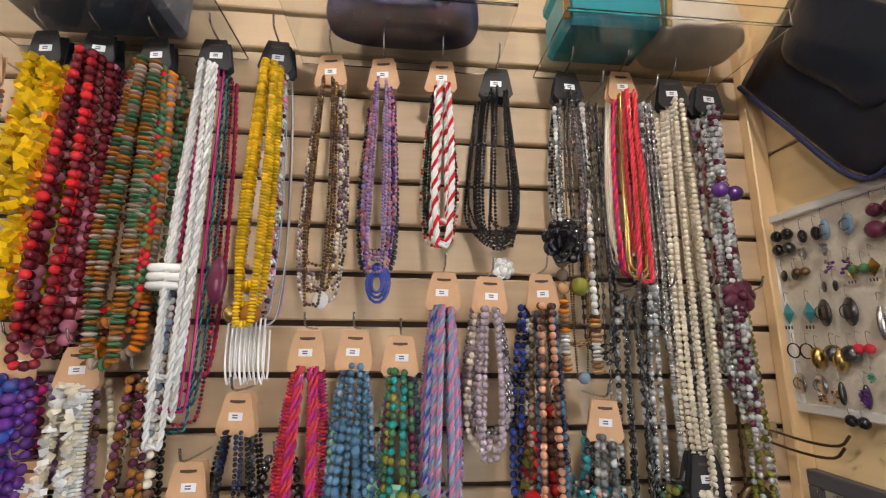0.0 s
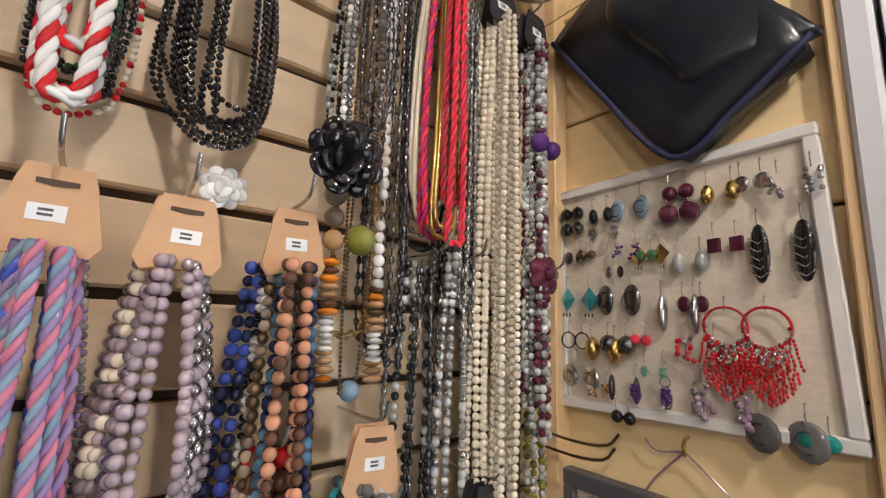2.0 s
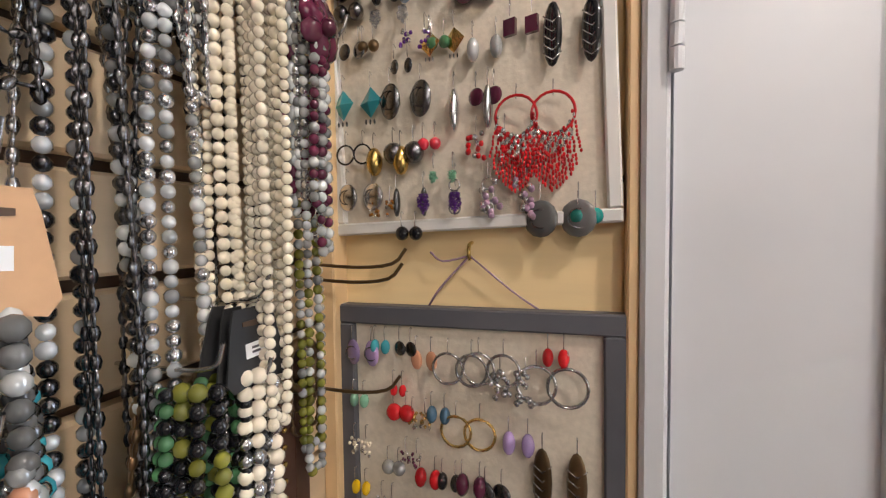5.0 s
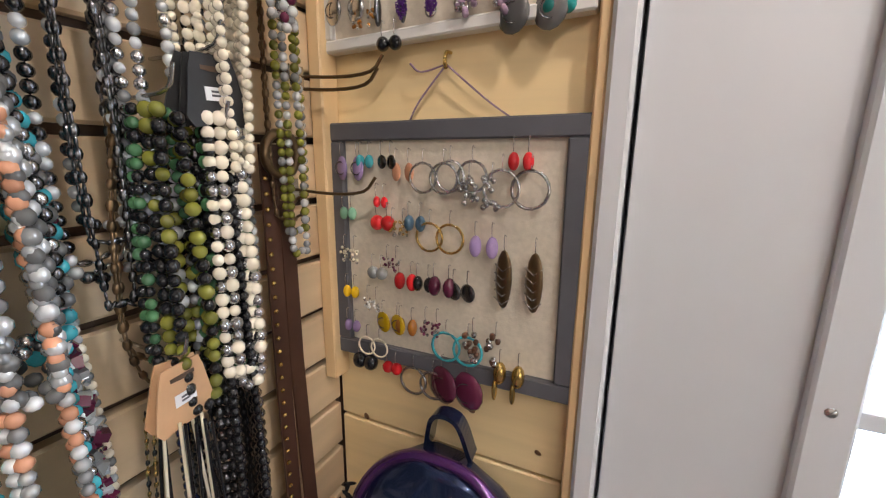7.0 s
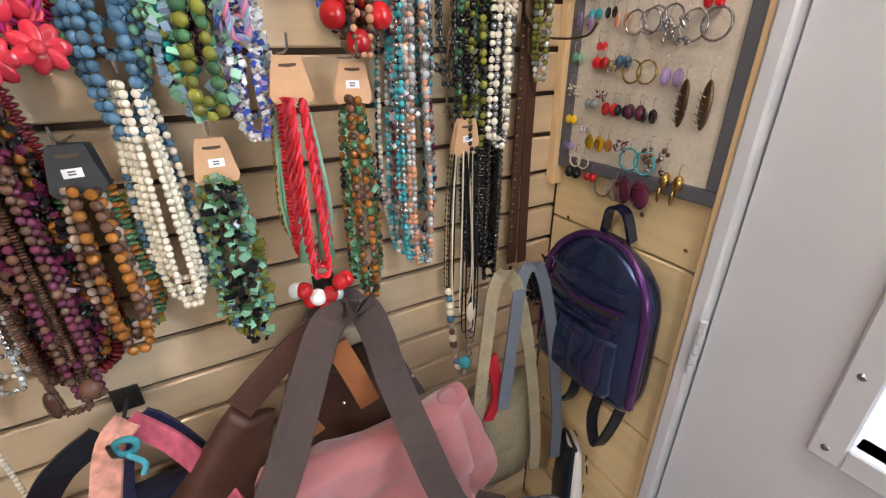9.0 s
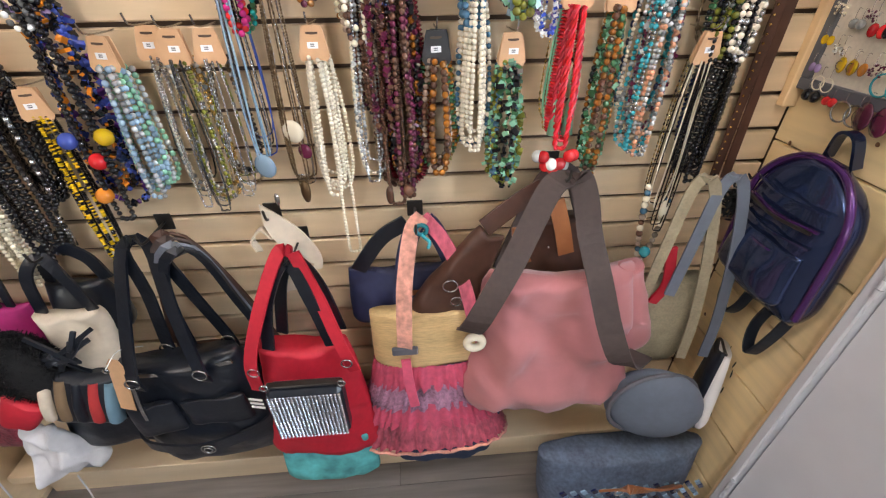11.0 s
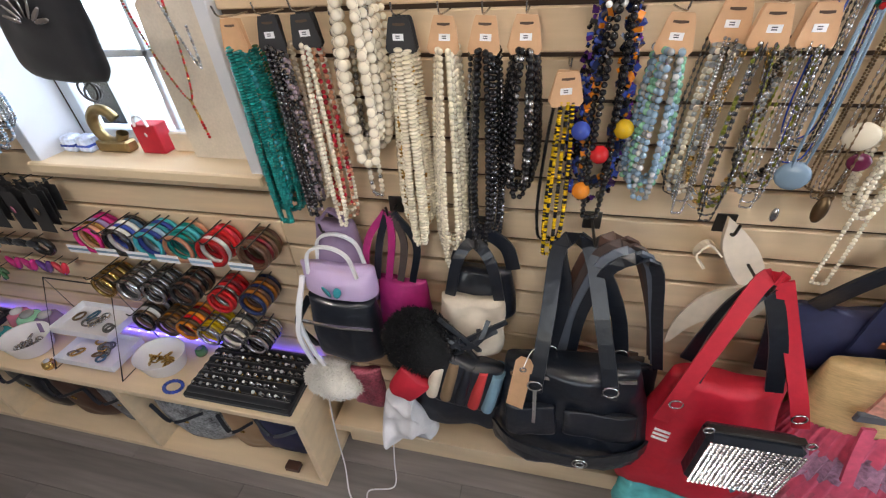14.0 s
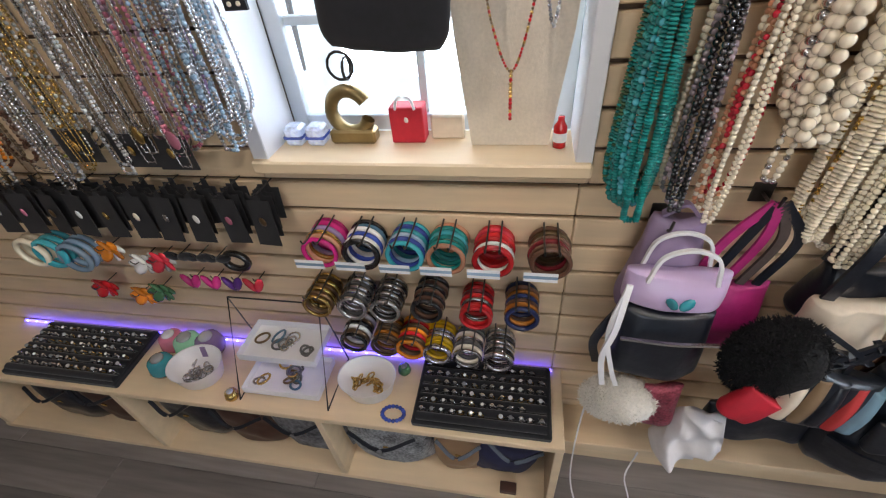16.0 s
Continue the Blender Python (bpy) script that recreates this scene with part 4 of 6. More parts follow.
# ---- earring boards on the pine wall ----
def earring(parent_label, y, z, style, m, s, x=0.822, wire=True):
    """One earring; s is its half height in metres."""
    ob = empty("earring", parent_label, "earring", "earrings on the boards", (x, y, z))
    if wire:
        link("ear_wire", tube_mesh("ear_wire", smooth_path([(0.004, 0, s + 0.014), (-0.002, 0, s + 0.016), (-0.003, 0, s + 0.006), (-0.002, 0, s)], 8), 0.0006, BEADS["silver"], 4), ob)
    if style == "hoop":
        link("hoop", tube_mesh("hoop", ring_path((-.003, 0, 0), s, "x", 18), max(0.0012, s * .1), m, 5, closed=True), ob)
    elif style == "diamond":
        link("drop", beads_mesh("drop", [(0, 0, 0)], [(s * .3, s, s)], [(0, 0, 1)], [m], [0], ball(4, 2), False), ob)
        for k in (-1, 0, 1):
            pendant(ob, -.002, k * s * .3, -s * 1.25, s * .13, BEADS["gunmetal"], "long")
    elif style == "leaf":
        o = link("leaf", beads_mesh("leaf", [(0, 0, 0)], [(s * .12, s * .32, s)], [(0, 0, 1)], [m], [0], ball(10, 8)), ob)
        for k in range(5):
            link("vein", tube_mesh("vein", [(-s * .13, 0, s * (.5 - .28 * k) - s * .2), (-s * .1, s * .28, s * (.5 - .28 * k) + .001), ], 0.0007, BEADS["silver"], 4), ob)
            link("vein", tube_mesh("vein", [(-s * .13, 0, s * (.5 - .28 * k) - s * .2), (-s * .1, -s * .28, s * (.5 - .28 * k) + .001), ], 0.0007, BEADS["silver"], 4), ob)
    elif style in ("tassel", "fringe"):
        r = random.Random(int(y * 1e4))
        if style == "fringe":
            link("hoop", tube_mesh("hoop", ring_path((-.003, 0, s * .5), s * .62, "x", 20), 0.0016, m, 5, closed=True), ob)
        p, sz = [], []
        lines = 17 if style == "fringe" else 9
        for k in range(lines):
            u = 2 * k / (lines - 1) - 1
            top = s * (.5 - .62 * math.sqrt(max(0, 1 - u * u))) if style == "fringe" else s * .6
            L = s * (1.75 - .5 * abs(u)) if style == "fringe" else s * (1.2 - .45 * abs(u))
            n = 11
            for j in range(n):
                p.append((-.004 + r.uniform(-.002, .002), u * s * (.72 if style == "fringe" else .3) * (0.75 + .35 * j / n) + r.uniform(-.001, .001), top - L * j / n))
                sz.append((.0016, .0016, L / n * .55))
        link("fringe", beads_mesh("fringe", p, sz, [(0, 0, 1)] * len(p), [m, BEADS["silver"]] if style == "fringe" else [m], [int(style == "fringe" and i % 11 < 4 and i % 3 > 0) for i in range(len(p))], SMALL), ob)["kind"] = "stuff"
    elif style == "cluster":
        r = random.Random(int(y * 1e4))
        p = [(-.003, r.uniform(-.6, .6) * s, r.uniform(-1, 1) * s) for k in range(14)]
        link("stone_setting", beads_mesh("stone_setting", p, [(s * .22,) * 3] * 14, [(0, 0, 1)] * 14, [m, BEADS["silver"]], [k % 3 == 0 for k in range(14)], SMALL), ob)["kind"] = "stuff"
    elif style == "rings":
        for k in range(3):
            link("small_ring", tube_mesh("small_ring", ring_path((-.003, 0, s * (.65 - .65 * k)), s * .32, "x", 12), 0.0011, m, 4, closed=True), ob)
    else:
        shp = {"ball": (.9, 1, 1), "disc": (.25, 1, 1), "oval": (.22, .72, 1), "drop": (.6, .55, 1), "square": (.3, .8, 1), "long": (.3, .22, 1), "chunk": (.7, .6, 1)}[style]
        link("drop", beads_mesh("drop", [(0, 0, 0)], [(s * shp[0], s * shp[1], s * shp[2])], [(0, 0, 1)], [m], [0], CUBE if style == "square" else ball(10, 7), style != "square"), ob)
        if style in ("disc", "oval") and s > 0.012:
            link("inner_ring", tube_mesh("inner_ring", ring_path((-s * .24, 0, 0), s * .5, "x", 14), .0008, BEADS["gunmetal"], 4, closed=True), ob)


def board(label, y0, y1, z0, z1, m, tilt=0.0, w=0.022):
    fr = empty("earring_board", label, "picture frame", "earring boards", (0.83, (y0 + y1) / 2, (z0 + z1) / 2))
    hy, hz = (y1 - y0) / 2, (z1 - z0) / 2
    for lo, hi in (((-.006, -hy, hz - w), (.013, hy, hz)), ((-.006, -hy, -hz), (.013, hy, -hz + w)), ((-.006, -hy, -hz + w), (.013, -hy + w, hz - w)), ((-.006, hy - w, -hz + w), (.013, hy, hz - w))):
        box("frame_rail", lo, hi, m, fr, bevel=0.002)
    box("canvas", (.002, -hy + w, -hz + w), (.011, hy - w, hz - w), CANVAS, fr, "natural linen backing", bevel=0)
    fr.rotation_euler = (radians(tilt), 0, 0)
    return fr


B1 = board("white frame with linen backing full of earrings", 0.395, 0.71, 1.635, 1.948, mat("white_frame", (0.72, 0.70, 0.67), 0.5, vary=0.08), -2.0, 0.014)
B2 = board("dark grey frame with linen backing full of earrings", 0.384, 0.704, 1.24, 1.55, GREYFRAME, -0.5, 0.022)


def e1(u, v, style, col, mm, label):
    for k, d in enumerate((0, 1)):
        earring(label + " on a linen board", 0.70 - 0.295 * u - d * min(mm / 1000 * 2.7, 0.036), 1.925 - 0.285 * v - 0.008 * u, style, BEADS[col], mm / 1000 * (1.35 if mm < 20 else 1.05))


def e2(u, v, style, col, mm, label):
    for d in (0, 1):
        earring(label + " on a linen board", 0.688 - 0.285 * u - d * min(mm / 1000 * 2.2, 0.034), 1.525 - 0.285 * v, style, BEADS[col], mm / 1000 * (1.4 if mm < 20 else 1.0))


for row in ((.04, .07, "ball", "black", 7, "double black ball earring"), (.04, .15, "ball", "gunmetal", 7, "grey ball earring"), (.19, .10, "drop", "black", 8, "black drop earring with silver fringe"), (.19, .20, "tassel", "silver", 12, "silver chain fringe earring"),
            (.31, .09, "oval", "ltblue", 12, "clear blue oval earring"), (.54, .05, "ball", "plum", 7, "dark plum ball earring"), (.53, .14, "ball", "plum", 9, "large dark plum ball earring"), (.68, .08, "drop", "gold", 9, "gold and silver triangle earring"),
            (.79, .06, "disc", "silver", 7, "silver coin earring"), (.90, .09, "cluster", "silver", 10, "silver figure earring"),
            (.05, .30, "disc", "gunmetal", 7, "brown metal disc earring"), (.13, .29, "ball", "bronze", 5, "small bronze earring"), (.31, .29, "cluster", "purple", 8, "purple and gold bead earring"), (.40, .31, "diamond", "gold", 10, "gold filigree earring"), (.41, .31, "ball", "green", 5, "green stone earring"),
            (.56, .35, "drop", "crystal", 9, "clear crystal earring"), (.69, .29, "square", "plum", 8, "plum square glass earring"), (.83, .33, "leaf", "black", 30, "black and silver leaf earring"),
            (.04, .51, "diamond", "turq", 13, "turquoise and black diamond earring"), (.26, .38, "oval", "gunmetal", 6, "small grey oval earring"), (.24, .51, "oval", "gunmetal", 15, "engraved bronze oval earring"), (.57, .52, "disc", "plum", 7, "dark purple disc earring"), (.49, .56, "long", "silver", 17, "thin silver drop earring"),
            (.71, .66, "fringe", "red", 32, "red hoop earring with bead fringe"), (.05, .71, "hoop", "black", 8, "black hoop earring"), (.17, .74, "drop", "gold", 12, "gold and pearl drop earring"), (.25, .71, "ball", "gunmetal", 9, "dark baroque pearl earring"), (.37, .68, "ball", "coral", 5, "small red earring"),
            (.57, .70, "cluster", "red", 11, "red flower cluster earring"), (.41, .81, "tassel", "mint", 8, "mint tassel earring"), (.05, .88, "disc", "silver", 12, "silver filigree disc earring"), (.17, .93, "cluster", "amber", 7, "amber chip earring"), (.26, .90, "long", "gunmetal", 12, "thin grey drop earring"),
            (.28, 1.02, "ball", "black", 6, "black bead drop earring"), (.37, .91, "tassel", "purple", 14, "purple crystal tassel earring"), (.49, .88, "rings", "silver", 14, "silver linked ring earring"), (.62, .89, "cluster", "mauve", 14, "dusky crystal chandelier earring"), (.79, .96, "disc", "grey", 14, "grey shell disc earring"), (.91, .95, "ball", "teal", 6, "green bead earring")):
    e1(*row)
for row in ((.02, .11, "oval", "lilac", 11, "lilac oval earring"), (.12, .08, "chunk", "turq", 6, "pale turquoise bead earring"), (.23, .08, "disc", "gunmetal", 6, "dark disc earring"), (.30, .12, "oval", "peach", 8, "pink stone earring"), (.43, .14, "hoop", "silver", 12, "silver hoop earring"), (.55, .13, "hoop", "silver", 12, "silver hoop earring"),
            (.63, .19, "cluster", "silver", 12, "silver bead cluster earring"), (.80, .07, "chunk", "red", 7, "red and white shell earring"), (.76, .17, "hoop", "silver", 14, "large silver hoop earring"), (.02, .31, "chunk", "mint", 6, "mint bead earring"), (.20, .25, "chunk", "red", 5, "small red bead earring"), (.20, .34, "ball", "red", 7, "round red earring"),
            (.28, .36, "cluster", "gold", 7, "gold cluster earring"), (.36, .33, "chunk", "steelblue", 7, "dark blue earring"), (.46, .38, "hoop", "gold", 12, "gold hoop earring"), (.66, .40, "drop", "lilac", 9, "lilac crystal earring"), (.78, .52, "leaf", "bronze", 34, "long bronze feather earring"),
            (.02, .50, "cluster", "ivory", 7, "ivory shell earring"), (.17, .57, "ball", "crystal", 6, "clear bead earring"), (.25, .52, "cluster", "plum", 6, "plum earring"), (.31, .59, "chunk", "red", 8, "red bead earring"), (.40, .59, "chunk", "black", 7, "black bead earring"), (.48, .59, "chunk", "plum", 9, "plum bead earring"), (.57, .60, "disc", "gunmetal", 8, "dark flower earring"),
            (.02, .68, "chunk", "yellow", 6, "yellow bead earring"), (.14, .72, "cluster", "white", 6, "white shell earring"), (.22, .80, "disc", "yellow", 10, "yellow disc earring"), (.31, .80, "drop", "amber", 8, "amber drop earring"), (.44, .78, "cluster", "plum", 7, "plum cluster earring"), (.54, .85, "hoop", "turq", 13, "turquoise hoop earring"), (.66, .82, "cluster", "brown", 13, "brown bead earring"),
            (.02, .85, "chunk", "lilac", 6, "lilac bead earring"), (.13, .93, "hoop", "ivory", 9, "ivory loop earring"), (.08, 1.02, "ball", "black", 8, "black bead earring"), (.24, 1.02, "ball", "red", 6, "red and black bead earring"), (.38, 1.05, "hoop", "silver", 13, "sparkling silver hoop earring"), (.52, 1.04, "disc", "plum", 18, "large dark purple disc earring"), (.78, .92, "drop", "gold", 10, "gold drop earring"), (.76, 1.0, "long", "gold", 10, "gold stick earring")):
    e2(*row)
nl = empty("hanging_cord", "brass hook with mauve hanging string over the frame", "hook", place=(0.838, 0.543, 1.615))
link("nail_hook", tube_mesh("nail_hook", smooth_path([(0.006, 0, .006), (-.006, 0, .004), (-.01, 0, -.006), (-.006, 0, -.012)], 8), .0022, BEADS["gold"], 5), nl)
for pts in ([(-.006, 0, -.008), (-.004, .035, -.045), (.0, .05, -.066)], [(-.006, 0, -.008), (-.004, -.045, -.045), (.0, -.075, -.066)], [(-.006, 0, -.008), (-.008, .03, -.014), (-.006, .045, -.004)]):
    link("string", tube_mesh("string", smooth_path(pts, 8), .0013, BEADS["mauve"], 4), nl)
for x, z in ((0.79, 1.60), (0.78, 1.585), (0.77, 1.47)):
    o = empty("display_hook", "empty dark wire display hook in the slatwall", "hook", "display hooks", (x, FACE, z))
    link("wire", tube_mesh("wire", smooth_path([(0, .002, 0), (.005, -.06, -.004), (.01, -.10, 0), (.012, -.115, .016)], 10), .002, BEADS["bronze"], 5), o)
    box("back_plate", (-.012, -.003, -.012), (.012, -.0002, .012), STEEL, o)


# ---- bags ----
def pillow(name, w0, w1, h, depth, m, wrinkle=0.012, seed=1, n=40, k=22, power=2.6, closed=True, fold=0.0, sag=0.0, arch=0.0):
    """A soft bag body: w0 across at the top, w1 at the bottom, h high; its top middle is the origin."""
    v, q = [], []
    for j in range(k + 1):
        t = j / k
        w = (w0 + (w1 - w0) * t) / 2
        if arch and t < arch:
            w *= max(0.3, math.sqrt(1 - (1 - t / arch) ** 2))
        edge = 1 - 0.14 * max(0, (t - 0.82) / 0.18) ** 2
        d = depth / 2 * (0.35 + 0.65 * math.sin(min(1, t * 1.25 + 0.12) * math.pi / 2)) * (1 - .45 * max(0, (t - .85) / .15) ** 2)
        for i in range(n):
            a = 2 * math.pi * i / n
            c, s = math.cos(a), math.sin(a)
            x, y = w * edge * math.copysign(abs(c) ** (2 / power), c), d * math.copysign(abs(s) ** (2 / power), s)
            z = -h * t
            nz = noise.noise(Vector((x * 14 + seed, y * 14, z * 9))) + .5 * noise.noise(Vector((x * 34 + seed, y * 30, z * 20)))
            big = noise.noise(Vector((x * 6 - z * 2.5 + seed * 3.1, seed, z * 3 + x * 2))) + .6 * abs(noise.noise(Vector((x * 11 + z * 7 + seed, 2, z * 6 - x * 5))))
            y += fold * big * math.sin(math.pi * min(1, t * 1.1)) * (1 if s < 0 else .3)
            z -= sag * max(0, 1 - (x / max(w, .01)) ** 2) * (1 - t) ** 3
            v.append((x + nz * wrinkle * .4 * c, y + nz * wrinkle * (1 if s < 0 else .5), z + (.004 * nz)))
    for j in range(k):
        q += [(j * n + i, j * n + (i + 1) % n, (j + 1) * n + (i + 1) % n, (j + 1) * n + i) for i in range(n)]
    lo = len(v)
    v.append((0, 0, -h * 1.0))
    v.append((0, 0, -h * .06 if closed else -h * .3))
    for i in range(n):
        q.append((k * n + i, k * n + (i + 1) % n, lo, lo)), q.append(((i + 1) % n, i, lo + 1, lo + 1))
    tris = [t for a in q for t in ([(a[0], a[1], a[2])] + ([(a[0], a[2], a[3])] if a[3] != a[2] else []))]
    return mesh(name, v, tris, m)


def strap(parent, pts, half, m, name="handle", label="", thick=0.003, face=(1, 0, 0), n=24):
    return link(name, tube_mesh(name, smooth_path(pts, n), 0, m, flat=(face, half, thick)), parent, label)


def ring(parent, c, r, m=STEEL, axis="y", t=0.0022, name="metal_ring"):
    return link(name, tube_mesh(name, ring_path(c, r, axis, 16), t, m, 6, closed=True), parent)


def bag(label, place, w0, w1, h, depth, m, seed=1, wrinkle=0.012, category="handbag", name="handbag", tilt=(0, 0, 0), power=2.6, fold=0.008, sag=0.01):
    ob = empty(name, label, category, "bags on the slatwall", place)
    ob.rotation_euler = [radians(a) for a in tilt]
    link("body", pillow("body", w0, w1, h, depth, m, wrinkle, seed, power=power, fold=fold, sag=sag), ob)
    return ob


def peg(x, z, reach=0.2):
    o = empty("bag_hook", "black steel slatwall bag hook", "hook", "bag hooks", (x, FACE, z))
    link("wire", tube_mesh("wire", smooth_path([(0, .003, 0), (0, -reach * .6, 0), (0, -reach, .004), (0, -reach - .008, .03)], 10), .003, DARKMETAL, 6), o)
    box("back_plate", (-.018, -.004, -.02), (.018, -.0002, .02), DARKMETAL, o)


for x, z, far in ((0.335, 1.095, 0.12), (0.03, 0.99, 0.12), (-0.24, 0.935, 0.13), (-0.53, 0.985, 0.10), (-0.29, 1.0, 0.05), (0.64, 1.07, 0.11), (-0.755, 0.955, 0.10), (-0.95, 0.99, 0.06), (-1.11, 0.94, 0.07)):
    peg(x, z, far)

# dusty pink suede tote with wide straps
b = bag("dusty pink suede tote with wide taupe webbing straps", (0.335, 0.545, 0.925), 0.31, 0.44, 0.43, 0.15, SUEDE, 3, 0.026, fold=0.075, sag=0.035)
link("side_gusset", pillow("side_gusset", .05, .14, .26, .06, SUEDE, .012, 6, fold=.03), b, "slouching side gusset").matrix_local = pose(.15, .0, .0, 0, -10, 6)
strap(b, [(-.20, .03, -.20), (-.195, -.05, -.11), (-.165, -.06, -.03), (-.11, -.02, .05), (-.04, .05, .15), (-.005, .07, .172), (.03, .07, .172), (.045, .05, .13), (.052, .02, .07), (.062, -.045, .0), (.085, -.10, -.10), (.13, -.11, -.19), (.20, -.06, -.22)], .025, BROWNSTRAP, "strap", "wide taupe webbing strap", face=(.9, -.35, 0), n=48)
strap(b, [(-.12, .06, -.04), (-.06, .09, .1), (-.02, .115, .160), (.03, .115, .160), (.06, .09, .08), (.11, .06, -.04)], .018, BROWNSTRAP, "strap")
b = bag("brown studded leather bag behind the pink tote", (0.335, 0.645, 1.0), 0.16, 0.27, 0.24, 0.07, BROWNL, 5)
strap(b, [(-.02, -.05, .06), (.0, -.055, .0), (.02, -.055, -.07)], .017, COGNAC, "strap_tab", "cognac leather strap tab")
strap(b, [(-.09, -.05, .0), (-.085, -.055, -.05), (-.07, -.055, -.09)], .015, COGNAC, "strap_tab")
for k in range(6):
    link("stud", beads_mesh("stud", [(0, 0, 0)], [(.004, .003, .004)], [(0, 1, 0)], [BEADS["silver"]], [0]), b).location = (-.10 + .04 * k, -.05, -.03 - .012 * (k % 3))
b = bag("dark brown slouchy bag with buckles beside the tote", (0.19, 0.60, 0.99), 0.06, 0.16, 0.26, 0.06, BROWNL, 8, 0.012, tilt=(0, 28, 0))
strap(b, [(-.02, 0, 0), (.02, .02, .07), (.06, .04, .12)], .02, BROWNL, "shoulder_strap")
ring(b, (-.03, -.04, -.14), .016), ring(b, (.0, -.045, -.17), .012)


def ruffle(parent, w0, w1, h, depth, m, z, seed, label):
    """One gathered tier of cloth with many upright pleats."""
    v, q, n, k = [], [], 150, 7
    for j in range(k + 1):
        t = j / k
        for i in range(n):
            a = 2 * math.pi * i / n
            c, sn = math.cos(a), math.sin(a)
            nz = noise.noise(Vector((c * 9 + seed, sn * 9, t)))
            pleat = (.003 + .006 * t) * (math.sin(a * 46 + 2.5 * nz + seed) + .8 * nz)
            w, d = (w0 + (w1 - w0) * t) / 2 + pleat, depth / 2 + .012 * t + pleat
            v.append((w * math.copysign(abs(c) ** .8, c), d * math.copysign(abs(sn) ** .8, sn), z - h * t + .004 * nz * t))
    for j in range(k):
        q += [(j * n + i, j * n + (i + 1) % n, (j + 1) * n + (i + 1) % n, (j + 1) * n + i) for i in range(n)]
    return link("ruffle", mesh("ruffle", v, q, m), parent, label)


# straw and sequin tote
b = bag("straw-topped tote with gathered pink sequin fabric", (0.045, 0.585, 0.80), 0.265, 0.27, 0.175, 0.09, STRAW, 7, 0.004, fold=0.004, sag=0.006)
ruffle(b, .27, .29, .075, .095, PINKBAND, -.150, 1, "gathered bright pink tier")
ruffle(b, .29, .335, .085, .105, MAUVEBAND, -.215, 2, "gathered mauve sequin tier")
ruffle(b, .315, .37, .09, .115, PINKBAND, -.285, 3, "gathered pink tier")
ruffle(b, .35, .43, .12, .125, PATCH, -.355, 4, "gathered pink floral hem tier")
link("hem", tube_mesh("hem", [(.222 * math.copysign(abs(math.cos(a)) ** .8, math.cos(a)), .082 * math.copysign(abs(math.sin(a)) ** .8, math.sin(a)), -.474 + .005 * math.sin(23 * a)) for a in np.linspace(0, 6.28, 90, endpoint=False)], .005, FLORAL, 5, closed=True), b, "beaded hem")
strap(b, [(-.055, -.055, -.09), (-.052, -.057, .0), (-.045, -.03, .10), (-.025, .03, .19), (.0, .05, .215)], .017, FLORAL, "handle", "floral ribbon handle", face=(1, -.2, 0))
strap(b, [(.0, .05, .215), (.045, .03, .16), (.085, .0, .07), (.11, -.045, -.04)], .015, PATCH, "handle", face=(1, -.2, 0))
strap(b, [(-.06, .045, -.02), (-.04, .06, .12), (.0, .065, .20), (.05, .06, .12), (.09, .045, -.02)], .020, NAVY, "handle")
box("clasp", (-.085, -.062, -.09), (-.025, -.052, -.066), GREYFRAME, b, "grey metal clasp", .005)
strap(b, [(-.055, -.064, -.10), (-.05, -.078, -.17), (-.04, -.09, -.24)], .011, PINKBAND, "ribbon_tail")
link("bow", tube_mesh("bow", ring_path((-.004, .02, .20), .012, "y", 12), .005, BEADS["turq"], 5, closed=True), b, "blue bow")
link("bow_tail", tube_mesh("bow_tail", smooth_path([(-.004, .015, .19), (.012, .005, .178), (.008, .0, .165)], 8), .004, BEADS["turq"], 5), b, "blue bow")
link("round_tag", tube_mesh("round_tag", ring_path((.105, -.062, -.06), .018, "y", 18), .010, BEADS["ivory"], 8, closed=True), b, "yellow white round tag")
b = bag("navy quilted bag with brown trim", (-0.01, 0.668, 0.865), 0.25, 0.27, 0.16, 0.06, NAVY, 11)
strap(b, [(-.02, -.034, -.06), (.06, -.034, -.06)], .006, COGNAC, "trim_band", face=(0, 0, 1), n=4)
strap(b, [(-.1, -.01, 0), (-.04, -.02, .09), (.02, -.02, .13)], .018, BLUEBLACK, "shoulder_strap")
bag("dark denim bag below the straw tote", (0.08, 0.58, 0.40), 0.33, 0.28, 0.19, 0.10, DENIM, 13)
# red tote with crystal pouch
b = bag("red canvas tote with black inner handles", (-0.245, 0.56, 0.745), 0.20, 0.32, 0.42, 0.12, RED, 15, 0.010, fold=0.025, sag=0.012)
for pts, m in (([(-.11, -.05, -.10), (-.10, -.055, .0), (-.06, -.02, .12), (-.01, .03, .225), (.02, .03, .225)], RED), ([(.02, .03, .225), (.06, .0, .12), (.095, -.04, .02), (.12, -.055, -.05)], RED), ([(-.07, -.02, .0), (-.05, .0, .12), (-.0, .03, .205), (.04, .0, .12), (.07, -.02, .0)], BLUEBLACK), ([(-.06, .05, -.02), (-.03, .05, .13), (.01, .05, .195), (.05, .05, .13), (.08, .05, -.02)], BLUEBLACK)):
    strap(b, pts, .014, m, face=(1, -.2, 0))
for k in range(3):
    strap(b, [(-.125, -.074, -.10 - .014 * k), (-.095, -.077, -.105 - .014 * k)], .003, PAPER, "white_stripe", face=(0, 0, 1), thick=.001, n=4)
ring(b, (-.10, -.06, -.03), .012), ring(b, (.105, -.06, -.02), .012)
c = empty("crystal_pouch", "small silver rhinestone pouch on the red tote", "purse", "bags on the slatwall", (-0.225, 0.455, 0.725))
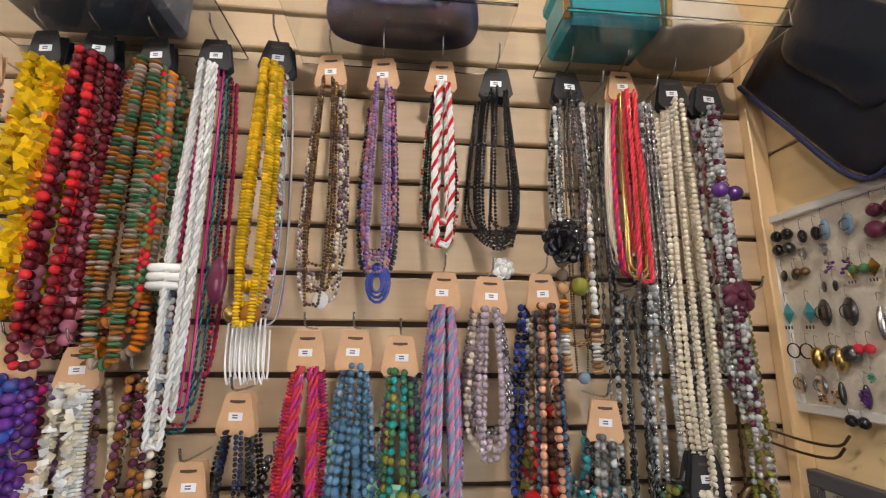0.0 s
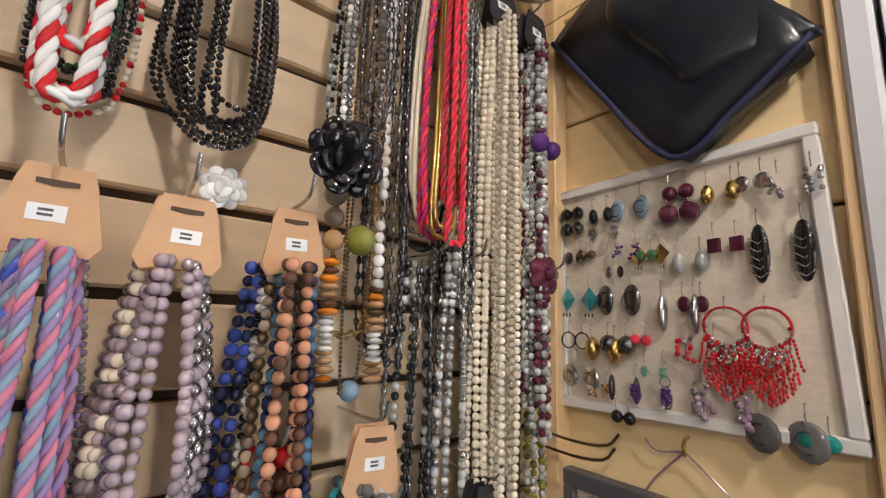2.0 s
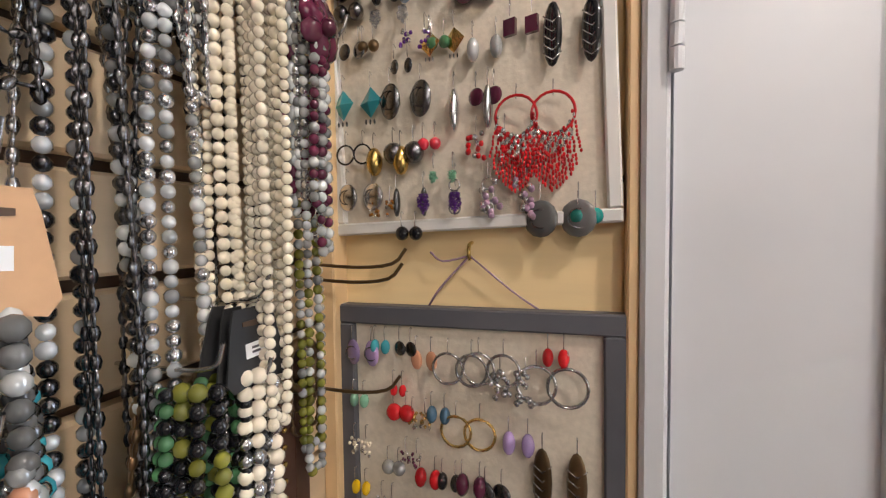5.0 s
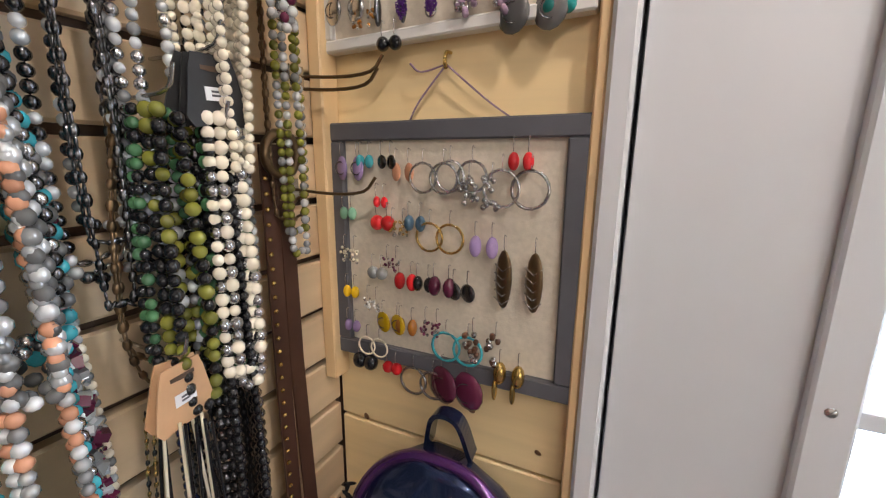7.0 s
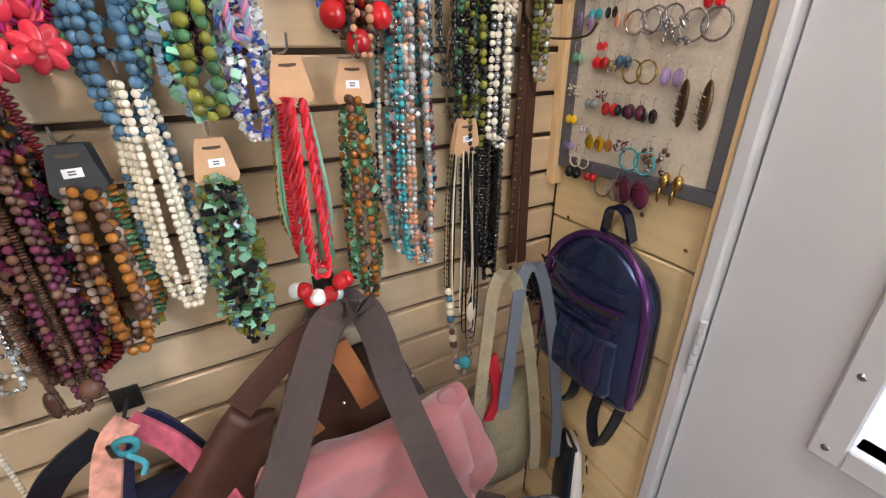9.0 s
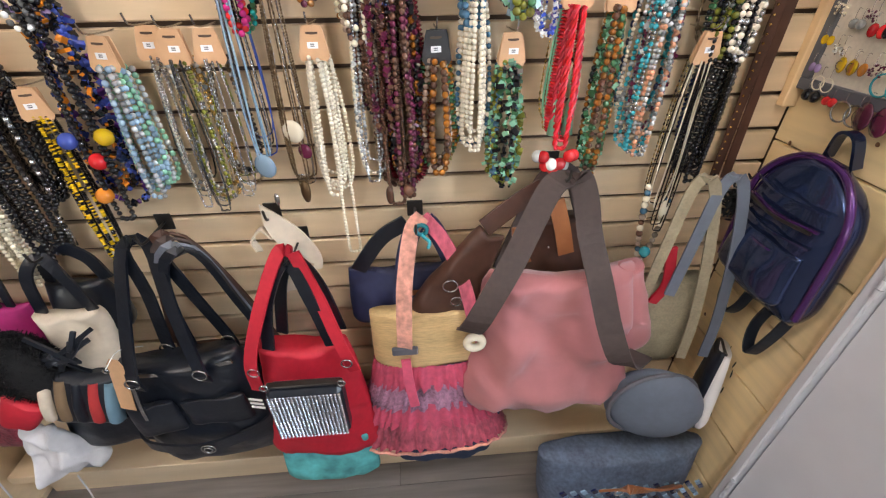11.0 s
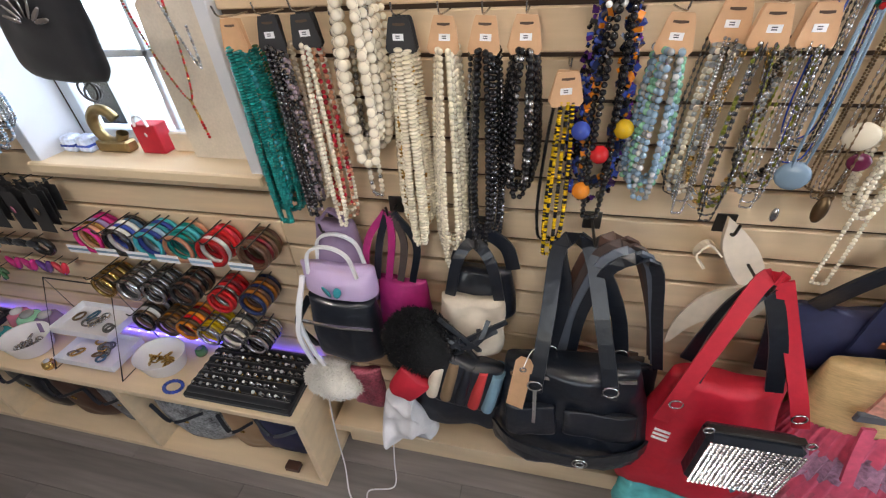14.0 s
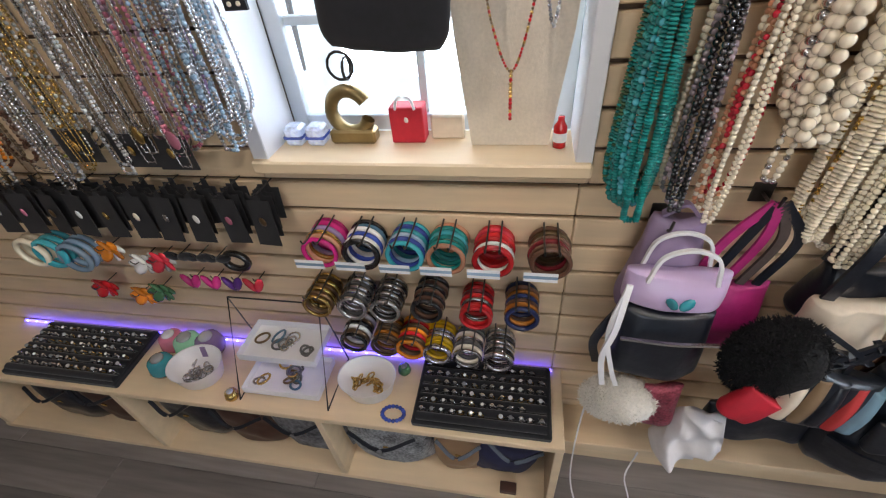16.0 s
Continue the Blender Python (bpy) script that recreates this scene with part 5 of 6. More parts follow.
box("pouch_body", (-.08, -.022, -.165), (.08, .022, -.004), BLUEBLACK, c, bevel=.01)
p = [(-.074 + .0082 * (i % 19), -.024, -.155 + .0078 * (i // 19)) for i in range(19 * 19)]
stones = link("rhinestone_sheet", beads_mesh("rhinestones", p, [(.0037, .0037, .003)] * len(p), [(0, 1, 0)] * len(p), [BEADS["silver"]], [0] * len(p), SMALL, False), c, "rows of silver rhinestones")
stones["kind"] = "stuff"
box("zip", (-.08, -.008, -.004), (.08, .008, .002), DARKMETAL, c)
ring(c, (-.08, -.01, .004), .008), ring(c, (.08, -.01, .004), .008)
bag("turquoise printed cotton bag under the red tote", (-0.245, 0.535, 0.42), 0.25, 0.27, 0.21, 0.06, GREENBLUE, 17)
# black leather shoulder bag
b = bag("slouchy black leather shoulder bag with pockets and silver rings", (-0.54, 0.575, 0.715), 0.28, 0.41, 0.35, 0.15, BLUEBLACK, 19, 0.014, tilt=(0, -6, 0), fold=0.035, sag=0.015)
for y, dx in ((-.06, 0), (.04, .03)):
    strap(b, [(-.075 + dx, y, -.04), (-.07 + dx, y, .01), (-.045 + dx, y * .4 + .03, .15), (-.025, .07, .255), (.03, .07, .255), (.055 + dx, y * .4 + .02, .13), (.075 + dx, y, .0), (.075 + dx, y, -.04)], .015, BLUEBLACK, face=(.95, -.2, 0))
    ring(b, (-.075 + dx, y - .008, -.012), .015), ring(b, (.075 + dx, y - .008, -.012), .015)
link("front_pocket", pillow("front_pocket", .11, .12, .10, .04, BLUEBLACK, .006, 21), b, "small zipped pocket").location = (-.09, -.058, -.10)
link("front_pocket", pillow("front_pocket", .15, .16, .09, .035, BLUEBLACK, .006, 22), b, "small zipped pocket").location = (.06, -.06, -.10)
strap(b, [(-.185, -.03, -.225), (-.13, -.082, -.22), (0, -.105, -.225), (.13, -.082, -.215), (.185, -.03, -.21)], .017, BLUEBLACK, "belt_band", face=(0, 0, 1))
ring(b, (.02, -.112, -.222), .016, name="buckle"), ring(b, (.02, -.114, -.222), .009, name="buckle")
strap(b, [(-.13, -.03, -.02), (0, -.03, -.032), (.13, -.03, -.02)], .006, STEEL, "top_zip", face=(0, 0, 1))
strap(b, [(-.075, -.07, -.02), (-.077, -.085, -.07), (-.08, -.09, -.11)], .004, STEEL, "zip_pull", n=6)
tg = empty("hang_tag", "tan cardboard hang tag with a silver eyelet", "tag", place=(-0.645, 0.515, 0.685))
plate("tag_card", [(-.019, -.07), (.019, -.07), (.019, .06), (.010, .075), (-.010, .075), (-.019, .06)], .0016, TAN, tg).rotation_euler = (radians(-10), radians(4), radians(-12))
ring(tg, (.004, -.014, .066), .006, t=.0016, name="eyelet")
link("string", tube_mesh("string", smooth_path([(.004, -.014, .07), (.02, .02, .09), (.05, .05, .07)], 8), .0012, BEADS["white"], 4), tg)
for k, m in enumerate((BROWNL, BROWNSTRAP, GREYBAG, BLUEBLACK)):
    o = bag(("reddish brown", "taupe", "slate grey", "black")[k] + " leather shoulder bag hung behind others", (-0.49 + .012 * k, 0.665 - .012 * k, 0.66), 0.22, 0.28, 0.22, 0.04, m, 30 + k, category="handbag")
    strap(o, [(-.11 + .01 * k, 0, 0), (-.075, -.01, .16), (-.04, -.02, .31 - .006 * k), (.03, -.02, .325 - .006 * k), (.10 - .01 * k, -.01, .16), (.14 - .01 * k, 0, 0)], .011, m, "shoulder_strap", face=(.95, -.25, 0))
# cream sun visor
cp = empty("sun_visor", "cream fabric sun visor hung behind the red tote", "hat", place=(-0.27, 0.66, 0.90))
for nm_, pts_, yy in (("crown_band", [(-.03, .135), (.005, .105), (.045, .06), (.075, .0), (.07, -.04), (.03, -.015), (-.005, .03), (-.028, .08)], .012), ("brim", [(.07, .005), (.02, .008), (-.035, -.03), (-.068, -.10), (-.072, -.165), (-.04, -.11), (.0, -.07), (.055, -.05)], -.012)):
    sm = smooth_path([(a, 0, c) for a, c in pts_ + pts_[:1]], 48)[:-1]
    o = plate(nm_, [(p_[0], p_[2]) for p_ in sm], .008, CREAM, cp)
    o.location = (0, yy, 0)
    o.rotation_euler = (radians(-8), 0, radians(10 if yy > 0 else -12))
link("strap_band", tube_mesh("strap_band", smooth_path([(-.05, .0, .03), (-.065, .02, .05), (-.045, .03, .07), (-.02, .02, .05)], 16), 0, CREAM, flat=((0, 1, 0), .010, .002)), cp)
# corner bags
b = bag("khaki mesh shoulder bag with grey straps", (0.635, 0.605, 0.84), 0.15, 0.18, 0.28, 0.09, KHAKI, 41, 0.006)
for dx, m in ((-.03, KHAKI), (.03, GREYBAG)):
    strap(b, [(-.06 + dx, -.05, -.02), (-.04 + dx, -.04, .13), (-.01 + dx, -.02, .245), (.03 + dx, -.02, .245), (.06 + dx, -.04, .1), (.08 + dx, -.06, -.1), (.08 + dx, -.07, -.22)], .011, m, face=(1, -.3, 0))
strap(b, [(-.05, -.03, .1), (-.03, -.03, .0), (-.05, -.03, -.06)], .012, RED, "red_strap")
b = empty("round_bag", "slate grey round crossbody bag", "handbag", "bags on the slatwall", (0.60, 0.465, 0.535))
link("body", beads_mesh("body", [(0, 0, 0)], [(.115, .035, .115)], [(0, .1, 1)], [GREYBAG], [0], ball(28, 16)), b)
link("zip_band", tube_mesh("zip_band", [(.112 * math.cos(a), 0, .112 * math.sin(a)) for a in np.linspace(0, 6.28, 30, endpoint=False)], .006, GREYFRAME, 6, closed=True), b)
b = bag("black and cow print pouch against the pine wall", (0.78, 0.53, 0.66), 0.07, 0.11, 0.24, 0.05, BLUEBLACK, 43, 0.004, tilt=(0, 10, 60))
cow = mat("cow_print", (0.8, 0.78, 0.75), 0.6, vary=0.04)
for k in range(12):
    r = random.Random(k)
    link("spot", beads_mesh("spot", [(0, 0, 0)], [(.008, .002, .011)], [(r.uniform(-.5, .5), 0, 1)], [BEADS["black"]], [0]), b).location = (r.uniform(-.05, .05), -.031, r.uniform(-.22, -.02))
link("front_panel", pillow("front_panel", .08, .12, .23, .045, cow, .003, 5), b).location = (.0, -.01, -.005)
b = bag("blue and white patterned basket tote on the low shelf", (0.585, 0.49, 0.31), 0.48, 0.42, 0.30, 0.20, TWEED, 45, 0.008)
p = [(-.20 + .029 * (i % 14) + .0145 * ((i // 14) % 2), -.106, -.03 - .021 * (i // 14)) for i in range(14 * 12)]
link("printed_tiles", beads_mesh("printed_tiles", p, [(.013, .009, .003)] * len(p), [(0, 1, 0)] * len(p), [BEADS["ltblue"], BEADS["navy"]], [k % 3 == 0 for k in range(len(p))], CUBE, False), b, "pale blue printed lozenges")["kind"] = "stuff"
strap(b, [(-.1, -.11, -.02), (-.05, -.13, .02), (.03, -.13, .0), (.12, -.11, -.03)], .012, COGNAC, "trim")
ring(b, (-.05, -.115, -.03), .012, BEADS["silver"])
# iridescent mini backpack on the pine wall
b = empty("mini_backpack", "iridescent blue purple mini backpack hung on the pine wall", "backpack", place=(0.792, 0.523, 1.15))
b.rotation_euler = (0, 0, radians(-90))
link("body", pillow("body", .225, .24, .31, .105, IRID, .006, 51, power=2.8, arch=.34), b)
link("piping", tube_mesh("piping", smooth_path([(-.117, -.026, -.28), (-.114, -.028, -.11), (-.100, -.024, -.055), (-.070, -.018, -.018), (-.03, -.012, .002), (.03, -.012, .002), (.070, -.018, -.018), (.100, -.024, -.055), (.114, -.028, -.11), (.117, -.026, -.28)], 50), .008, IRIDPINK, 6), b)
link("front_pocket", pillow("front_pocket", .17, .185, .12, .05, IRID, .004, 52, power=3.5), b).location = (0, -.045, -.155)
strap(b, [(-.08, -.055, -.10), (0, -.062, -.105), (.08, -.055, -.10)], .003, DARKMETAL, "zip", face=(0, 0, 1))
strap(b, [(-.03, .02, 0), (-.015, .01, .05), (.015, .01, .05), (.03, .02, 0)], .010, IRID, "top_loop", face=(0, 1, 0))
for sx in (-1, 1):
    strap(b, [(sx * .07, .03, -.26), (sx * .085, -.0, -.34), (sx * .06, -.01, -.41 - .03 * (sx > 0)), (sx * .03, .0, -.38), (sx * .035, .03, -.28)], .011, BLUEBLACK, "shoulder_strap", face=(.4, 1, 0))
for k in range(6):
    strap(b, [(-.085, -.046, -.06 - .036 * k), (0, -.060, -.064 - .036 * k), (.085, -.046, -.06 - .036 * k)], .0022, IRIDPINK if k % 2 else IRID, "quilted_rib", face=(0, 0, 1), n=10)
link("pompom", beads_mesh("pompom", [(r_ := random.Random(k)) and (r_.gauss(0, .016), r_.gauss(0, .016), r_.gauss(0, .02)) for k in range(160)], [(.003, .003, .012)] * 160, [(random.Random(k).gauss(0, 1), random.Random(k + 9).gauss(0, 1), random.Random(k + 5).gauss(0, 1)) for k in range(160)], [FURB], [0] * 160, SMALL), b, "black fur pompom").location = (-.14, -.02, -.16)
# black leather clutch hung high on the pine wall
b = empty("leather_clutch", "black leather envelope clutch with a curved flap on pine planks", "handbag", place=(0.80, 0.545, 2.12))
b.matrix_world = pose(0.816, 0.629, 2.235, 0, 0, -90) @ pose(0, 0, 0, 0, -34.3, 0)
link("body", pillow("body", .17, .17, .307, .045, BLUEBLACK, .004, 61, power=7, fold=.006), b)
link("flap", pillow("flap", .30, .19, .105, .055, BLUEBLACK, .003, 62, power=4), b, "curved leather flap").matrix_local = pose(.088, -.006, -.1535, 0, 90, 0)
link("edge_piping", tube_mesh("edge_piping", smooth_path([(-.084, -.018, -.01), (-.086, -.02, -.15), (-.08, -.02, -.30), (0, -.02, -.308), (.08, -.02, -.303)], 30), .004, NAVY, 6), b)

# cluster of small bags beside the bench
b = bag("lilac mini duffel with a butterfly patch", (-1.08, 0.625, 0.875), 0.185, 0.185, 0.085, 0.085, LILAC, 71, 0.002, name="mini_bag", power=2.2)
for yy in (-.03, .02):
    strap(b, [(-.06, yy, -.01), (-.045, yy, .05), (0, yy, .07), (.045, yy, .05), (.06, yy, -.01)], .004, PAPER, face=(0, 1, 0))
for sx in (-1, 1):
    link("butterfly_wing", beads_mesh("butterfly_wing", [(0, 0, 0)], [(.011, .003, .018)], [(sx * .5, 0, 1)], [BEADS["turq"]], [0]), b, "turquoise butterfly patch").location = (sx * .013, -.05, -.045)
strap(b, [(-.085, -.02, -.03), (-.10, -.055, -.12), (-.115, -.065, -.20), (-.10, -.065, -.30)], .006, PAPER, "chain_strap", "white strap")
strap(b, [(-.085, -.02, -.03), (-.11, -.05, -.14), (-.09, -.065, -.24), (-.07, -.065, -.30)], .005, PAPER, "chain_strap", "white strap")
b = bag("mauve backpack behind the lilac duffel", (-1.09, 0.675, 0.965), 0.09, 0.17, 0.24, 0.07, LILACD, 72, name="backpack")
strap(b, [(-.03, 0, 0), (0, -.01, .03), (.03, 0, 0)], .008, LILACD, face=(0, 1, 0))
b = bag("small black leather backpack", (-1.08, 0.61, 0.79), 0.17, 0.19, 0.20, 0.10, BLUEBLACK, 73, 0.008, name="backpack")
strap(b, [(-.09, -.05, -.05), (0, -.06, -.045), (.09, -.05, -.05)], .003, STEEL, "zip", face=(0, 0, 1))
strap(b, [(-.09, -.0, -.02), (-.13, -.02, -.1), (-.11, .0, -.2)], .009, BLUEBLACK, "shoulder_strap")


def fur(label, place, size, m, n, seed, category, name):
    o = empty(name, label, category, place=place)
    rr = np.random.RandomState(seed)
    d = rr.normal(size=(n, 3))
    d /= np.linalg.norm(d, axis=1)[:, None]
    p = d * np.array(size) * rr.uniform(.86, 1.02, (n, 1))
    link("padding", beads_mesh("padding", [(0, 0, 0)], [(size[0] * .9, size[1] * .9, size[2] * .9)], [(0, 0, 1)], [m], [0], ball(20, 14)), o)
    f = link("fur", beads_mesh("fur", p, [(.0012, .0012, .009)] * n, d + rr.normal(0, .8, (n, 3)), [m], [0] * n, SMALL), o)
    f["kind"] = "stuff"
    return o


fur("white fluffy fur purse", (-1.135, 0.565, 0.515), (.085, .05, .06), FURW, 3200, 5, "purse", "fur_purse")
o = fur("black fur bag with a red lining", (-0.88, 0.57, 0.70), (.09, .05, .11), FURB, 4200, 6, "handbag", "fur_bag")
link("red_lining", pillow("red_lining", .09, .07, .09, .05, RED, .006, 74), o).matrix_local = pose(.0, -.045, -.06, 0, 35, 0)
b = bag("white and black knot bag", (-0.765, 0.625, 0.82), 0.14, 0.15, 0.17, 0.08, CREAM, 75, 0.02, name="mini_bag")
for k in range(7):
    r = random.Random(k)
    strap(b, [(r.uniform(-.09, .09), -.055, r.uniform(-.16, 0)), (r.uniform(-.05, .05), -.075, r.uniform(-.1, -.05)), (r.uniform(-.09, .09), -.055, r.uniform(-.16, 0))], .005, BLUEBLACK, "black_lacing", n=8)
strap(b, [(-.05, 0, 0), (-.03, .0, .10), (.0, .02, .135), (.04, 0, .10), (.06, 0, 0)], .012, BLUEBLACK)
b = bag("tan red and blue striped bag with black trim", (-0.755, 0.56, 0.69), 0.15, 0.20, 0.15, 0.09, BLUEBLACK, 76, 0.006, name="mini_bag", tilt=(0, 12, 0))
for k, m in enumerate((CREAM, STRIPE_T, BLUEBLACK, STRIPE_R, STRIPE_B)):
    link("stripe", pillow("stripe", .03, .038, .13, .096, m, .003, 77), b).location = (-.07 + .034 * k, -.003, -.01)
b = bag("white fabric bag with black print", (-0.945, 0.555, 0.51), 0.08, 0.16, 0.20, 0.09, mat("white_cloth", (0.72, 0.71, 0.72), 0.8, vary=0.12, scale=40, bump=0.2), 80, 0.05, name="mini_bag")
b = bag("small red sequinned pouch with a zip", (-1.045, 0.575, 0.57), 0.08, 0.10, 0.16, 0.05, mat("pink_glitter", (0.30, 0.06, 0.09), 0.4, 0.3, vary=0.8, scale=200, bump=0.8), 81, name="mini_bag")
b = bag("magenta and black strappy bag", (-0.945, 0.675, 0.81), 0.12, 0.16, 0.2, 0.05, MAGENTA, 82, name="mini_bag")
for k, m in enumerate((MAGENTA, BLUEBLACK, MAGENTA, BROWNSTRAP, BLUEBLACK)):
    strap(b, [(-.09 + .03 * k, -.01, 0), (-.06 + .028 * k, -.02, .12), (-.01 + .004 * k, -.015, .195)], .008, m)
b = bag("black leather bag with a round top handle", (-0.75, 0.675, 0.87), 0.13, 0.17, 0.14, 0.08, BLUEBLACK, 83)
strap(b, [(-.06, 0, 0), (-.04, .0, .06), (0, 0, .09), (.05, 0, .06), (.07, 0, 0)], .015, BLUEBLACK)
b = bag("dark flat leather pouch on the low shelf", (-0.80, 0.60, 0.49), 0.24, 0.26, 0.12, 0.06, BLUEBLACK, 84)

# low shelf under the bags, and the white cable
tagged(box("low_shelf", (-1.225, 0.60, 0.17), (0.843, 0.7195, 0.205), PLY), "pale plywood ledge under the hanging bags", "shelf", kind="structure")
tagged(box("low_shelf", (-1.225, 0.66, 0.0), (0.843, 0.7195, 0.169), PLY), "pale plywood base under the ledge", "shelf", kind="structure")
cb = empty("power_cable", "thin white power cable trailing to the floor", "cable", place=(0, 0, 0))
link("cable", tube_mesh("cable", smooth_path([(-1.19, 0.60, 0.50), (-1.20, 0.57, 0.25), (-1.19, 0.54, 0.06), (-1.15, 0.47, 0.004), (-1.08, 0.44, 0.004), (-1.10, 0.50, 0.004), (-1.02, 0.53, 0.004), (-1.03, 0.585, 0.06), (-1.02, 0.595, 0.20)], 60), .0025, CERAMIC, 6), cb)

# ---- the display bench under the window ----
bn = empty("display_bench", "open plywood display bench with dividers", "bench", place=(0, 0, 0))
box("bench_top", (-3.3, 0.488, 0.362), (-1.243, 0.7195, 0.384), PLY, bn)
box("bench_bottom", (-3.3, 0.488, 0.0), (-1.243, 0.7195, 0.022), PLY, bn)
for x in (-1.265, -1.915, -2.59, -3.29):
    box("divider", (x, 0.49, 0.0225), (x + .022, 0.7195, 0.3615), PLY, bn)
ck = box("wood_block", (-1.40, 0.50, 0.0225), (-1.35, 0.53, 0.045), BROWNL)
tagged(ck, "small dark wooden block in the bench bay", "block")
for lab, x, z, w, h, m, ang in (("dark blue leather clutch in the bench", -1.36, .27, .20, .22, NAVY, 24), ("tan and brown leather purse in the bench", -1.52, .24, .16, .20, mat("two_tone", (0.32, 0.20, 0.11), .45, vary=.5, scale=6), 6), ("black and white woven pouch in the bench", -1.75, .255, .26, .19, mat("white_black_weave", (0.30, 0.31, 0.32), .7, vary=1.0, scale=130, bump=.3), -4),
                                ("black and white leaf print pouch in the bench", -2.02, .26, .25, .21, mat("leaf_print", (0.20, 0.20, 0.21), .7, vary=1.0, scale=70), -8), ("brown leather shoulder bag in the bench", -2.22, .27, .22, .20, BROWNL, 5), ("black purse with a tan tag in the bench", -2.44, .28, .20, .22, BLUEBLACK, -12), ("dark brown leather bag in the bench", -2.74, .27, .22, .22, BROWNL, 10), ("black leather clutch in the bench", -2.95, .25, .22, .2, BLUEBLACK, -6)):
    o = bag(lab, (x, 0.56, h * 1.3 + 0.026), w * .95, w * 1.08, h * 1.3, .13, m, int(-x * 30), 0.008, "purse", "purse", (12, ang * .5, 0))
    ring(o, (0, -.055, -h * .45), .008, BEADS["gold"], name="snap")
    strap(o, [(-w * .4, -.04, -.01), (0, -.075, -.03), (w * .4, -.04, -.01)], .005, BLUEBLACK, "strap")
led = empty("led_strip_light", "teal glowing light strip behind the bench goods", "light strip", place=(-2.2, 0.708, 0.388))
box("strip", (-.92, -.004, 0), (.93, .004, .008), LED, led)
for k in range(46):
    link("led_dot", beads_mesh("led_dot", [(0, 0, 0)], [(.0028,) * 3], [(0, 0, 1)], [LEDDOT], [0], SMALL), led).location = (-.9 + .04 * k, -.006, .01)


def ring_tray(label, x0, x1, y0, y1, rows, cols, seed):
    t = empty("ring_tray", label, "jewellery tray", "ring trays", ((x0 + x1) / 2, (y0 + y1) / 2, 0.3845))
    hx, hy = (x1 - x0) / 2, (y1 - y0) / 2
    t.rotation_euler = (radians(2), 0, 0)
    box("tray_base", (-hx, -hy, 0), (hx, hy, .022), VELVET, t, bevel=.004)
    for j in range(rows + 1):
        link("foam_roll", tube_mesh("foam_roll", [(-hx + .012, -hy + .02 + (2 * hy - .04) * j / rows, .024), (hx - .012, -hy + .02 + (2 * hy - .04) * j / rows, .024)], (hy - .02) / rows * .82, VELVET, 8), t)
    r = random.Random(seed)
    for j in range(rows):
        for i in range(cols):
            if r.random() < .06:
                continue
            rg = empty("finger_ring", "silver finger ring with a small stone", "ring", "rings in the trays", (t.location[0] - hx + .028 + (2 * hx - .056) * i / (cols - 1) + r.uniform(-.003, .003), t.location[1] - hy + .02 + (2 * hy - .04) * (j + .5) / rows, .416))
            link("band", RING_BAND[r.randrange(3)], rg).rotation_euler = (0, 0, r.uniform(-.5, .5))
            link("stone", RING_STONE[r.randrange(5)], rg).location = (0, -.002, .011)


RING_BAND = [tube_mesh("band", ring_path((0, 0, 0), .0095, "y", 14), t, BEADS[c], 5, closed=True) for t, c in ((.0016, "silver"), (.0024, "silver"), (.0014, "gold"))]
RING_STONE = [beads_mesh("stone", [(0, 0, 0)], [(s, s, s * .7)], [(0, -.5, 1)], [BEADS[c]], [0], ball(8, 5), False) for s, c in ((.005, "silver"), (.006, "crystal"), (.0045, "white"), (.006, "silver"), (.005, "grey"))]
ring_tray("black velvet tray filled with silver rings", -1.635, -1.275, .502, .705, 6, 13, 4)
ring_tray("black velvet tray of rings with large stones", -2.98, -2.55, .502, .705, 6, 13, 8)


def bowl(x, y, m, label):
    o = empty("bowl", label, "bowl", "jewellery bowls", (x, y, .3845))
    link("bowl_wall", lathe_mesh("bowl_wall", [(.0001, 0), (.058, 0), (.066, .008), (.080, .062), (.083, .066), (.079, .064), (.063, .012), (.0001, .008)], CERAMIC, 32), o).scale = (1, .82, 1)
    r = np.random.RandomState(int(-x * 100))
    for k in range(16):
        a = r.uniform(0, 6.28)
        d = r.uniform(0, .045)
        j = empty("jewellery_piece", "loose metal earring lying in the bowl", "earring", "jewellery in bowls", (x + d * math.cos(a), y + d * .8 * math.sin(a), .405 + .012 * r.rand()))
        j.rotation_euler = (r.uniform(-1, 1), r.uniform(-1, 1), r.uniform(0, 6))
        link("loop", tube_mesh("loop", ring_path((0, 0, 0), r.uniform(.008, .014), "z", 12), .0025, m, 5, closed=True), j)
        link("setting", beads_mesh("setting", [(0, 0, 0)], [(.006, .008, .004)], [(0, 0, 1)], [m], [0], ball(6, 4)), j).location = (.009, 0, .003)


